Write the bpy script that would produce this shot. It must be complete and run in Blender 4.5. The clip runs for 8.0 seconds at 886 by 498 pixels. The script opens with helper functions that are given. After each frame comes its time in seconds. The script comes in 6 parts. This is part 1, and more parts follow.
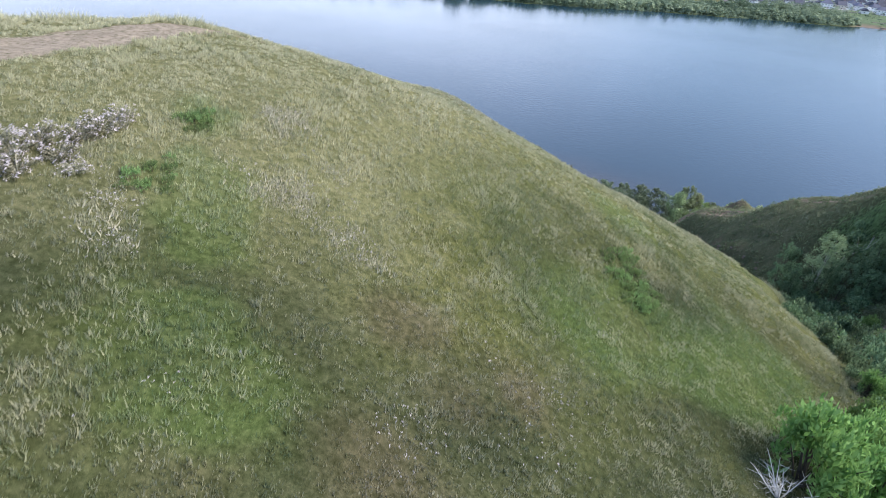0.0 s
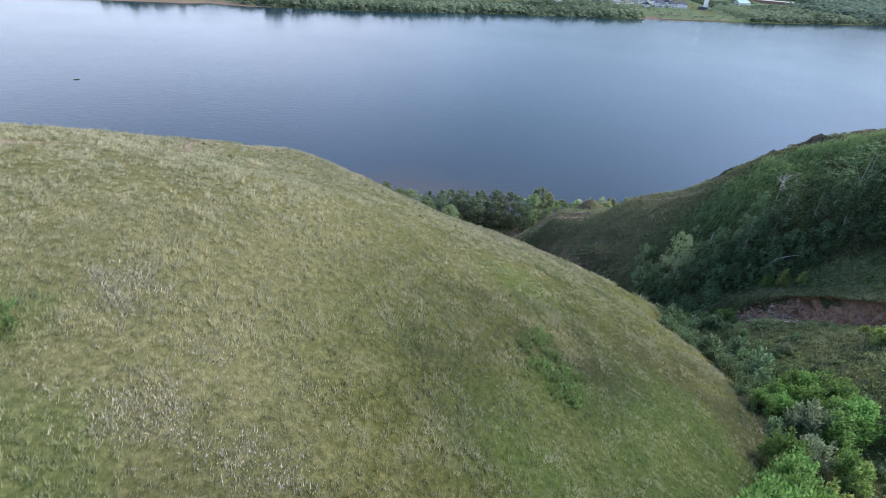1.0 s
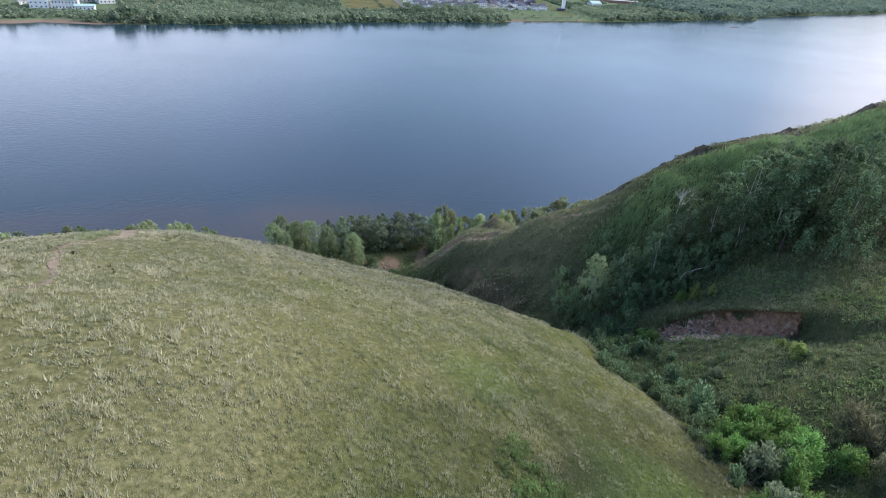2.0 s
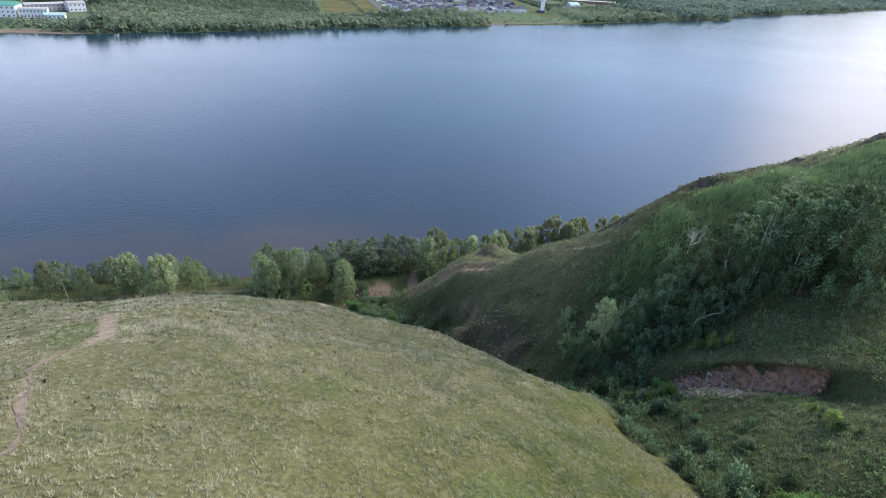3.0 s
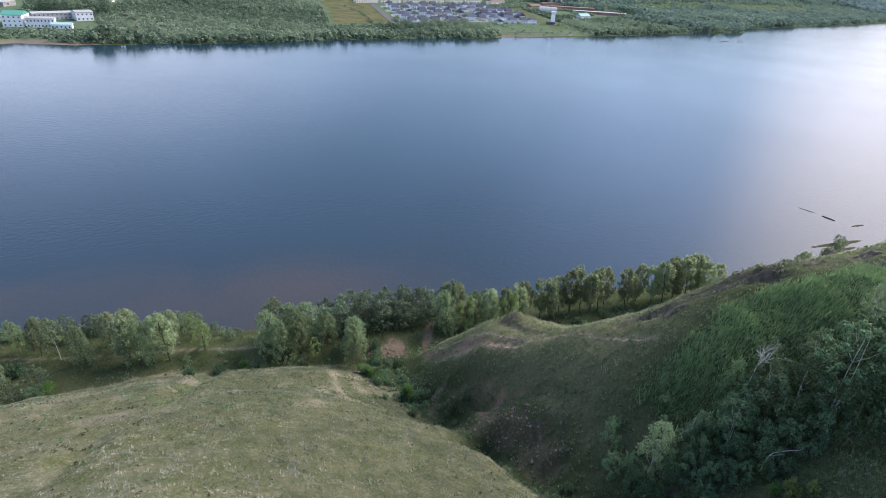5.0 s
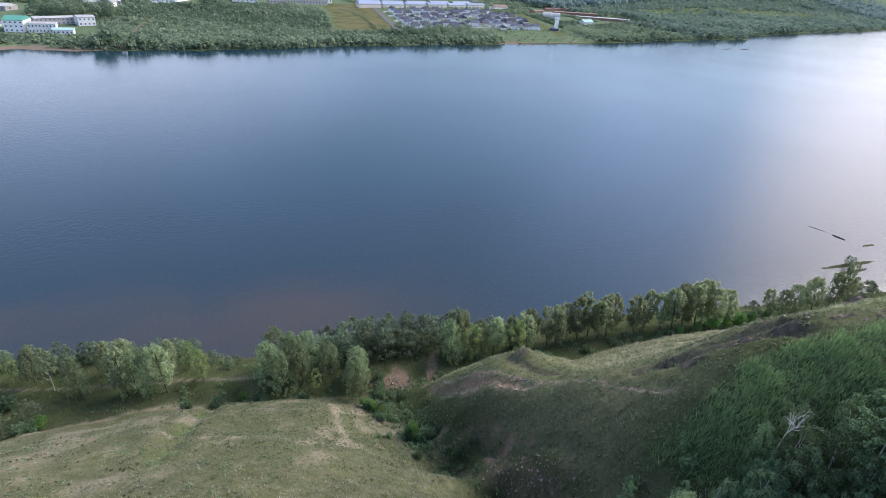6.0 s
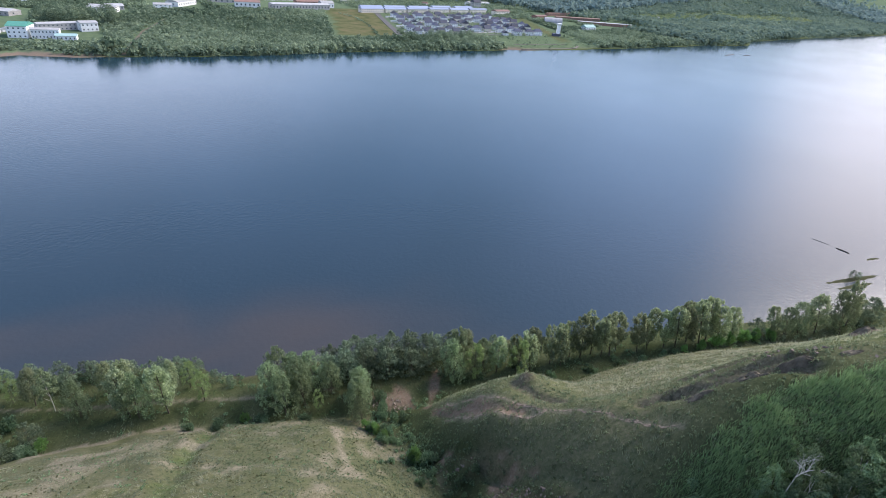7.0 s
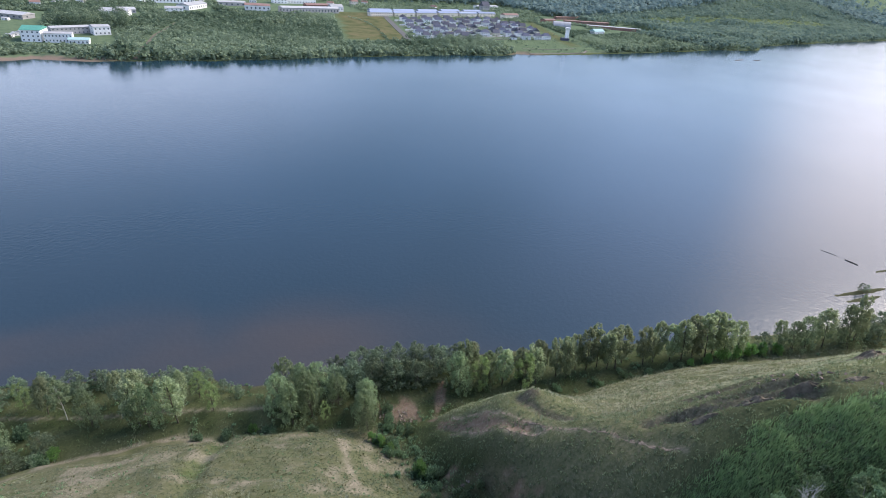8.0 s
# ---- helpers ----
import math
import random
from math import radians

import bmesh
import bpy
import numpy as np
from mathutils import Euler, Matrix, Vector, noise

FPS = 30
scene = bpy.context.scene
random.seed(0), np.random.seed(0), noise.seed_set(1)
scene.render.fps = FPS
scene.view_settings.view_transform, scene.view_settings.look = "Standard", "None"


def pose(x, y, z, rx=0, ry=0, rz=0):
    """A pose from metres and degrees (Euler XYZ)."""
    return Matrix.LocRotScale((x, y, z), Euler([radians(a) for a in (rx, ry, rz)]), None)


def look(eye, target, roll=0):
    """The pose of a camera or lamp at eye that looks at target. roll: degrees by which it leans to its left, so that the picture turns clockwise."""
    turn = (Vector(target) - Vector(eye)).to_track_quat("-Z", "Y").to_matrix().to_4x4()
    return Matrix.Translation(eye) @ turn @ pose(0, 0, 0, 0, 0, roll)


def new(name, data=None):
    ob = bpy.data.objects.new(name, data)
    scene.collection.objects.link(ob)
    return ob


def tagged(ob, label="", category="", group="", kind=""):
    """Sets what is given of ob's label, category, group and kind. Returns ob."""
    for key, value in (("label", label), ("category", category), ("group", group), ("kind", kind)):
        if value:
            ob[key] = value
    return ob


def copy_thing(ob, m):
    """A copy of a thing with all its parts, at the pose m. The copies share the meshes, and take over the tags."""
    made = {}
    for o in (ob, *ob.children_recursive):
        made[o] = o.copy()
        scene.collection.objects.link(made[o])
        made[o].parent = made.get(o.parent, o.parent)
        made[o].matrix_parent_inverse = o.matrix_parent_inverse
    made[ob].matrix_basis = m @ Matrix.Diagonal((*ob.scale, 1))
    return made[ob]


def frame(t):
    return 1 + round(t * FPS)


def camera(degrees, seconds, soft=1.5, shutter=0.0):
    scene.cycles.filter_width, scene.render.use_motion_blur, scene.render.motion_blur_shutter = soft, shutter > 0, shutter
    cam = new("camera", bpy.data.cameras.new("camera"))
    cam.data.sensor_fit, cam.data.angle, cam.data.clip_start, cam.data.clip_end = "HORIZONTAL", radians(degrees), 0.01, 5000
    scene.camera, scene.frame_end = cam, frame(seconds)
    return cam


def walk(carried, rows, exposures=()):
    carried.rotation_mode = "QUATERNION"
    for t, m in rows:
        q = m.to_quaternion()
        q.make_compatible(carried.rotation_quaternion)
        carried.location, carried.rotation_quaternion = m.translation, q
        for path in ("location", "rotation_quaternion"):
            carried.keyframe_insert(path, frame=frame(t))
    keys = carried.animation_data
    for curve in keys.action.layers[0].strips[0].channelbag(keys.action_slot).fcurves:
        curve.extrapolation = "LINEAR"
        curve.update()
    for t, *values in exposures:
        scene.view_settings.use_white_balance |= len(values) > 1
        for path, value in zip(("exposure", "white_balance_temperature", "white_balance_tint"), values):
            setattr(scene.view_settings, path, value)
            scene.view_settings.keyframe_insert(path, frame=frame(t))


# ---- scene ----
cam = camera(77.9, 8.0, soft=0.9, shutter=0.15)
PATH = [
    (0, (1.188, 0.069, 79.282), (1.259, 1.772, 78.235), 4.7),
    (0.5, (0.237, 3.815, 80.777), (0.508, 5.508, 79.746), 4.8),
    (1, (-0.487, 7.488, 82.301), (0.082, 9.122, 81.297), 4.5),
    (1.5, (-0.987, 11.316, 83.763), (-0.146, 12.842, 82.782), 4.0),
    (1.7, (-1.047, 12.841, 84.292), (-0.165, 14.349, 83.319), 4.0),
    (2.8, (-0.257, 21.39, 88.252), (0.706, 22.853, 87.287), 3.9),
    (3, (0.105, 22.838, 88.984), (1.075, 24.298, 88.021), 3.7),
    (3.5, (0.978, 26.596, 90.799), (1.958, 28.051, 89.838), 3.7),
    (4, (2.013, 30.345, 92.615), (2.992, 31.803, 91.658), 3.8),
    (4.5, (3.124, 34.139, 94.447), (4.093, 35.605, 93.491), 4.0),
    (4.7, (3.631, 35.678, 95.052), (4.596, 37.148, 94.099), 4.1),
    (5.8, (6.314, 43.628, 99.631), (7.273, 45.104, 98.681), 4.6),
    (6, (6.565, 44.505, 100.186), (7.525, 45.983, 99.241), 4.6),
    (6.5, (7.107, 46.269, 101.961), (8.066, 47.751, 101.021), 4.7),
    (7, (7.342, 47.252, 103.693), (8.3, 48.736, 102.755), 4.7),
    (7.5, (7.346, 47.735, 105.358), (8.297, 49.226, 104.422), 4.8),
    (8, (7.286, 47.856, 106.901), (8.224, 49.355, 105.966), 4.8),
]
walk(cam, [(t, look(eye, target, roll)) for t, eye, target, roll in PATH], exposures=[(0, 1.29, 6450, 13), (0.6, 1.19, 6450, 13), (1.4, 1.03, 6500, 13), (3, 1.06, 6500, 14), (8, 1.05, 6500, 14)])


# ---------------------------------------------------------------- world, sun, exposure
SUN_AZ, SUN_EL = 89.0, 41.0      # degrees clockwise from +y, and above the horizon
world = bpy.data.worlds.new("sky")
scene.world = world
world.use_nodes = True
wn, wl = world.node_tree.nodes, world.node_tree.links
sky = wn.new("ShaderNodeTexSky")
sky.sky_type, sky.sun_disc = "NISHITA", False
sky.sun_elevation, sky.sun_rotation = radians(SUN_EL), radians(SUN_AZ)
sky.air_density, sky.dust_density, sky.ozone_density = 0.9, 0.7, 2.4
# thin broken cloud over the whole sky
way = wn.new("ShaderNodeTexCoord")
drift = wn.new("ShaderNodeMapping")
drift.inputs["Location"].default_value, drift.inputs["Scale"].default_value = (2.1, 0.9, 0.0), (1.0, 1.0, 2.2)
cloud = wn.new("ShaderNodeTexNoise")
cloud.inputs["Scale"].default_value, cloud.inputs["Detail"].default_value, cloud.inputs["Roughness"].default_value = 1.7, 5.0, 0.55
cover = wn.new("ShaderNodeMapRange")
for i, val in enumerate((0.42, 0.62, 0.0, 1.0)):
    cover.inputs[i + 1].default_value = val
bright = wn.new("ShaderNodeMix")
bright.data_type, bright.blend_type = "RGBA", "MULTIPLY"
bright.inputs[7].default_value = (1.5, 1.48, 1.52, 1)
wl.new(way.outputs["Generated"], drift.inputs["Vector"])
wl.new(drift.outputs[0], cloud.inputs["Vector"])
wl.new(cloud.outputs["Fac"], cover.inputs[0])
wl.new(cover.outputs[0], bright.inputs[0])
wl.new(sky.outputs[0], bright.inputs[6])
# compass bearing of a direction: 1 towards the sun, -1 away from it
axes = wn.new("ShaderNodeSeparateXYZ")
level = wn.new("ShaderNodeVectorMath")
level.operation = "MULTIPLY"
level.inputs[1].default_value = (1, 1, 0)
bearing = wn.new("ShaderNodeVectorMath")
bearing.operation = "NORMALIZE"
sunward = wn.new("ShaderNodeVectorMath")
sunward.operation = "DOT_PRODUCT"
sunward.inputs[1].default_value = (math.sin(radians(SUN_AZ)), math.cos(radians(SUN_AZ)), 0)
wl.new(way.outputs["Generated"], axes.inputs[0])
wl.new(way.outputs["Generated"], level.inputs[0])
wl.new(level.outputs[0], bearing.inputs[0])
wl.new(bearing.outputs[0], sunward.inputs[0])


def sky_range(source, *vals):
    m = wn.new("ShaderNodeMapRange")
    m.interpolation_type = "SMOOTHSTEP"
    for i, val in enumerate(vals):
        m.inputs[i + 1].default_value = val
    wl.new(source, m.inputs[0])
    return m.outputs[0]


def sky_times(a, b):
    m = wn.new("ShaderNodeMath")
    m.operation = "MULTIPLY"
    wl.new(a, m.inputs[0])
    wl.new(b, m.inputs[1])
    return m.outputs[0]


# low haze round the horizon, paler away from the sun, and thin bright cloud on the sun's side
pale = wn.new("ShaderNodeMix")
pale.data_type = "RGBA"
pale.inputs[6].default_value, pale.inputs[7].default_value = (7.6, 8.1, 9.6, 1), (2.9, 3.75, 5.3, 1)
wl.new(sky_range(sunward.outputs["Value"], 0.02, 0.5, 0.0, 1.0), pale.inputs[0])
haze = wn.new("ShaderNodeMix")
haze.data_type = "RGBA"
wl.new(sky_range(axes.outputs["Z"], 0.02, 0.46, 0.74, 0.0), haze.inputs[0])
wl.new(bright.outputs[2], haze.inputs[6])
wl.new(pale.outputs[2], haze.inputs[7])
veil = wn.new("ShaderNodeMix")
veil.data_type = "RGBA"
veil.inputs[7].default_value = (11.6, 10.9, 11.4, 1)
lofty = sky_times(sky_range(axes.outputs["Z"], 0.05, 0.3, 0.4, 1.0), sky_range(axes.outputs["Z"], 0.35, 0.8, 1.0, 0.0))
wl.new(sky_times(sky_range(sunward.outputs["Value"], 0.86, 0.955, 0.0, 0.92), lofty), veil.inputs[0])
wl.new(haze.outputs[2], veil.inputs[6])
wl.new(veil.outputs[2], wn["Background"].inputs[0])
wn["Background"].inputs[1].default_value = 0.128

sun = new("sun", bpy.data.lights.new("sun", "SUN"))
sun.data.energy, sun.data.angle, sun.data.color = 2.5, radians(38), (1.0, 0.93, 0.83)
sa, se = radians(SUN_AZ), radians(SUN_EL)
sun.matrix_world = look((math.sin(sa) * math.cos(se) * 300, math.cos(sa) * math.cos(se) * 300, math.sin(se) * 300), (0, 0, 0))


# ---------------------------------------------------------------- small helpers
rng = np.random.default_rng(7)


def smooth(e0, e1, x):
    t = np.clip((np.asarray(x, float) - e0) / (e1 - e0), 0, 1)
    return t * t * (3 - 2 * t)


def value_noise(x, y, scale, seed=0):
    """Smooth noise from -1 to 1 on a lattice of the given scale."""
    x, y = np.asarray(x, float) / scale + seed * 17.3, np.asarray(y, float) / scale - seed * 9.7
    ix, iy = np.floor(x).astype(np.int64), np.floor(y).astype(np.int64)
    fx, fy = x - ix, y - iy
    fx, fy = fx * fx * (3 - 2 * fx), fy * fy * (3 - 2 * fy)

    def h(a, b):
        n = (a * 374761393 + b * 668265263 + seed * 362437) & 0x7FFFFFFF
        n = ((n ^ (n >> 13)) * 1274126177) & 0x7FFFFFFF
        return ((n ^ (n >> 16)) & 0xFFFF) / 32767.5 - 1
    return (h(ix, iy) * (1 - fx) + h(ix + 1, iy) * fx) * (1 - fy) + (h(ix, iy + 1) * (1 - fx) + h(ix + 1, iy + 1) * fx) * fy


def fbm(x, y, scale, octaves=4, seed=0):
    return sum(value_noise(x, y, scale / 2 ** k, seed + k) / 2 ** k for k in range(octaves))


def line_distance(x, y, line):
    """Distance from points to a broken line in the plan."""
    best = np.full(np.shape(x), 1e9)
    for (ax, ay), (bx, by) in zip(line[:-1], line[1:]):
        dx, dy = bx - ax, by - ay
        t = np.clip(((x - ax) * dx + (y - ay) * dy) / (dx * dx + dy * dy), 0, 1)
        best = np.minimum(best, np.hypot(x - ax - t * dx, y - ay - t * dy))
    return best


def mesh_from(name, verts, faces, material=None, soft=False):
    """A mesh from arrays: verts (n, 3), faces (m, 3) or (m, 4)."""
    verts, faces = np.asarray(verts, np.float32), np.asarray(faces, np.int32)
    me = bpy.data.meshes.new(name)
    n, k = faces.shape
    me.vertices.add(len(verts))
    me.vertices.foreach_set("co", verts.ravel())
    me.loops.add(n * k)
    me.loops.foreach_set("vertex_index", faces.ravel())
    me.polygons.add(n)
    me.polygons.foreach_set("loop_start", np.arange(0, n * k, k, dtype=np.int32))
    me.polygons.foreach_set("use_smooth", np.full(n, soft))
    me.update(calc_edges=True)
    me.validate()
    if material:
        me.materials.append(material)
    return me


def part(name, bm, material, parent=None, label=""):
    """Links a bmesh, or a mesh, as one object under a thing or a part."""
    if isinstance(bm, bmesh.types.BMesh):
        me = bpy.data.meshes.new(name)
        bm.to_mesh(me)
        bm.free()
    else:
        me = bm
    if material and not me.materials:
        me.materials.append(material)
    ob = new(name, me)
    ob.parent = parent
    if label:
        ob["label"] = label
    return ob


def box(bm, x0, x1, y0, y1, z0, z1, bevel=0.0):
    m = Matrix.Translation(((x0 + x1) / 2, (y0 + y1) / 2, (z0 + z1) / 2)) @ Matrix.Diagonal((x1 - x0, y1 - y0, z1 - z0, 1))
    made = bmesh.ops.create_cube(bm, size=1, matrix=m)
    if bevel:
        edges = {e for v in made["verts"] for e in v.link_edges}
        bmesh.ops.bevel(bm, geom=list(edges), offset=bevel, segments=1, affect="EDGES")
    return bm


# ---------------------------------------------------------------- materials
def material(name, rough=0.85):
    mat = bpy.data.materials.new(name)
    mat.use_nodes = True
    bsdf = mat.node_tree.nodes["Principled BSDF"]
    bsdf.inputs["Roughness"].default_value = rough
    bsdf.inputs["Specular IOR Level"].default_value = 0.25
    return mat, mat.node_tree.nodes, mat.node_tree.links, bsdf


def noise_node(nodes, links, coord, scale, detail=4.0, rough=0.6):
    n = nodes.new("ShaderNodeTexNoise")
    n.inputs["Scale"].default_value, n.inputs["Detail"].default_value, n.inputs["Roughness"].default_value = scale, detail, rough
    links.new(coord, n.inputs["Vector"])
    return n.outputs["Fac"]


def ramp(nodes, links, fac, stops):
    r = nodes.new("ShaderNodeValToRGB")
    while len(r.color_ramp.elements) < len(stops):
        r.color_ramp.elements.new(0.5)
    for e, (p, c) in zip(r.color_ramp.elements, stops):
        e.position, e.color = p, (*c, 1) if len(c) == 3 else c
    links.new(fac, r.inputs["Fac"])
    return r.outputs["Color"]


def mix(nodes, links, fac, a, b, how="MIX"):
    m = nodes.new("ShaderNodeMix")
    m.data_type, m.blend_type = "RGBA", how
    for sock, v in ((m.inputs[0], fac), (m.inputs[6], a), (m.inputs[7], b)):
        if isinstance(v, bpy.types.NodeSocket):
            links.new(v, sock)
        elif isinstance(v, (int, float)):
            sock.default_value = v
        else:
            sock.default_value = (*v, 1)
    return m.outputs[2]


def remap(nodes, links, v, a, b, c=0.0, d=1.0):
    m = nodes.new("ShaderNodeMapRange")
    links.new(v, m.inputs[0])
    for i, val in enumerate((a, b, c, d)):
        m.inputs[i + 1].default_value = val
    return m.outputs[0]


def bump(nodes, links, bsdf, height, strength, distance):
    b = nodes.new("ShaderNodeBump")
    b.inputs["Strength"].default_value, b.inputs["Distance"].default_value = strength, distance
    links.new(height, b.inputs["Height"])
    links.new(b.outputs[0], bsdf.inputs["Normal"])


def world_coord(nodes):
    return nodes.new("ShaderNodeNewGeometry").outputs["Position"]


def zone(nodes, name):
    a = nodes.new("ShaderNodeAttribute")
    a.attribute_name = name
    return a.outputs["Fac"]


STRAW, OLIVE, GREEN, BROWN = (0.232, 0.226, 0.125), (0.12, 0.13, 0.055), (0.075, 0.106, 0.042), (0.105, 0.085, 0.058)
EARTH, PALE, SCREE = (0.21, 0.142, 0.102), (0.3, 0.245, 0.195), (0.1, 0.072, 0.055)


def meadow_colour(n, l, c):
    """The steppe meadow's colour: dry straw, olive and green in patches of several sizes."""
    big = noise_node(n, l, c, 0.06, 3)
    mid = noise_node(n, l, c, 0.45, 4)
    fine = noise_node(n, l, c, 4.0, 3, 0.7)
    col = ramp(n, l, mid, [(0.3, OLIVE), (0.48, (0.165, 0.168, 0.066)), (0.64, STRAW)])
    col = mix(n, l, remap(n, l, big, 0.42, 0.62, 0, 0.5), col, GREEN)
    col = mix(n, l, zone(n, "dry"), col, STRAW)
    col = mix(n, l, zone(n, "pale"), col, ramp(n, l, mid, [(0.32, (0.135, 0.152, 0.09)), (0.5, (0.22, 0.215, 0.15)), (0.66, (0.31, 0.28, 0.21))]))
    # Grey-green grass of the lower slope, darkened further to imitate its shading.
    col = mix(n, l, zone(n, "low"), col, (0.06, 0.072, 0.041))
    col = mix(n, l, zone(n, "dun"), col, (0.138, 0.114, 0.078))
    col = mix(n, l, zone(n, "lush"), col, (0.105, 0.17, 0.05))
    col = mix(n, l, remap(n, l, fine, 0.45, 0.8, 0, 0.2), col, BROWN)
    return col, mid, fine


def ground_material():
    mat, n, l, bsdf = material("ground", 1.0)
    bsdf.inputs["IOR"].default_value = 1.08
    c = world_coord(n)
    col, mid, fine = meadow_colour(n, l, c)
    thatch = noise_node(n, l, c, 3.2, 7, 0.8)
    col = mix(n, l, 1.0, col, ramp(n, l, thatch, [(0.36, (0.27, 0.3, 0.22)), (0.5, (0.54, 0.57, 0.49)), (0.66, (0.98, 0.95, 0.88))]), "MULTIPLY")
    rub = noise_node(n, l, c, 1.6, 6, 0.75)
    soil = ramp(n, l, rub, [(0.3, SCREE), (0.5, EARTH), (0.72, PALE)])
    col = mix(n, l, zone(n, "heath"), col, ramp(n, l, rub, [(0.3, (0.05, 0.058, 0.029)), (0.5, (0.095, 0.1, 0.053)), (0.7, (0.165, 0.145, 0.095))]))
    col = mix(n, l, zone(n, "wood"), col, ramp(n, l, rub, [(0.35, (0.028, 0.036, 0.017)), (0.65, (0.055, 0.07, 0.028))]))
    understorey = noise_node(n, l, c, 0.16, 6, 0.7)
    col = mix(n, l, zone(n, "thicket"), col, ramp(n, l, understorey, [(0.34, (0.085, 0.125, 0.078)), (0.5, (0.115, 0.16, 0.095)), (0.68, (0.15, 0.195, 0.11))]))
    trod = n.new("ShaderNodeMath")
    trod.operation, trod.use_clamp = "MULTIPLY", True
    l.new(zone(n, "track"), trod.inputs[0])
    l.new(remap(n, l, thatch, 0.36, 0.56, 0.25, 1.5), trod.inputs[1])
    col = mix(n, l, trod.outputs[0], col, ramp(n, l, rub, [(0.3, (0.165, 0.14, 0.108)), (0.5, (0.24, 0.203, 0.155)), (0.75, (0.36, 0.305, 0.23))]))
    col = mix(n, l, zone(n, "soil"), col, soil)
    col = mix(n, l, zone(n, "crag"), col, ramp(n, l, rub, [(0.3, (0.052, 0.045, 0.033)), (0.5, (0.105, 0.09, 0.066)), (0.75, (0.2, 0.175, 0.135))]))
    col = mix(n, l, zone(n, "sand"), col, ramp(n, l, rub, [(0.3, (0.15, 0.11, 0.088)), (0.7, (0.26, 0.2, 0.155))]))
    col = mix(n, l, zone(n, "field"), col, ramp(n, l, noise_node(n, l, c, 0.05, 4), [(0.35, (0.075, 0.09, 0.04)), (0.5, (0.12, 0.12, 0.058)), (0.7, (0.16, 0.135, 0.075))]))
    l.new(col, bsdf.inputs["Base Color"])
    bump(n, l, bsdf, thatch, 0.7, 0.12)
    return mat


def water_material():
    mat, n, l, bsdf = material("water", 0.2)
    c = world_coord(n)
    bsdf.inputs["IOR"].default_value = 1.333
    bsdf.inputs["Specular IOR Level"].default_value = 0.5
    shoal = zone(n, "shoal")
    col = mix(n, l, shoal, (0.0105, 0.034, 0.051), (0.066, 0.053, 0.045))
    l.new(col, bsdf.inputs["Base Color"])
    swell = noise_node(n, l, c, 0.006, 4)
    l.new(remap(n, l, swell, 0.35, 0.65, 0.12, 0.18), bsdf.inputs["Roughness"])
    ripple = noise_node(n, l, c, 0.55, 5, 0.6)
    bump(n, l, bsdf, ripple, 0.3, 0.25)
    return mat


def leaf_material(name, dark, light, shine=0.35):
    mat, n, l, bsdf = material(name, 0.6)
    bsdf.inputs["IOR"].default_value = 1.25
    g = n.new("ShaderNodeNewGeometry")
    o = n.new("ShaderNodeObjectInfo")
    col = mix(n, l, g.outputs["Random Per Island"], dark, light)
    hsv = n.new("ShaderNodeHueSaturation")
    l.new(col, hsv.inputs["Color"])
    l.new(remap(n, l, o.outputs["Random"], 0, 1, 0.66, 1.36), hsv.inputs["Value"])
    l.new(remap(n, l, o.outputs["Random"], 0, 1, 0.485, 0.512), hsv.inputs["Hue"])
    l.new(hsv.outputs[0], bsdf.inputs["Base Color"])
    tr = n.new("ShaderNodeBsdfTranslucent")
    l.new(hsv.outputs[0], tr.inputs["Color"])
    ms = n.new("ShaderNodeMixShader")
    ms.inputs[0].default_value = min(0.6, shine + 0.12)
    l.new(bsdf.outputs[0], ms.inputs[1])
    l.new(tr.outputs[0], ms.inputs[2])
    l.new(ms.outputs[0], n["Material Output"].inputs["Surface"])
    return mat


def far_material(name, dark, light):
    """Distant foliage: a tone for each tree, mottled by its leaf masses."""
    mat, n, l, bsdf = material(name, 0.95)
    bsdf.inputs["IOR"].default_value = 1.08
    c = world_coord(n)
    mass = noise_node(n, l, c, 0.75, 6, 0.8)
    col = mix(n, l, zone(n, "tone"), dark, light)
    col = mix(n, l, 1.0, col, ramp(n, l, mass, [(0.36, (0.72, 0.77, 0.78)), (0.52, (0.96, 0.97, 0.98)), (0.66, (1.12, 1.1, 1.05))]), "MULTIPLY")
    l.new(col, bsdf.inputs["Base Color"])
    tr = n.new("ShaderNodeBsdfTranslucent")
    l.new(col, tr.inputs["Color"])
    ms = n.new("ShaderNodeMixShader")
    ms.inputs[0].default_value = 0.4
    l.new(bsdf.outputs[0], ms.inputs[1])
    l.new(tr.outputs[0], ms.inputs[2])
    l.new(ms.outputs[0], n["Material Output"].inputs["Surface"])
    return mat


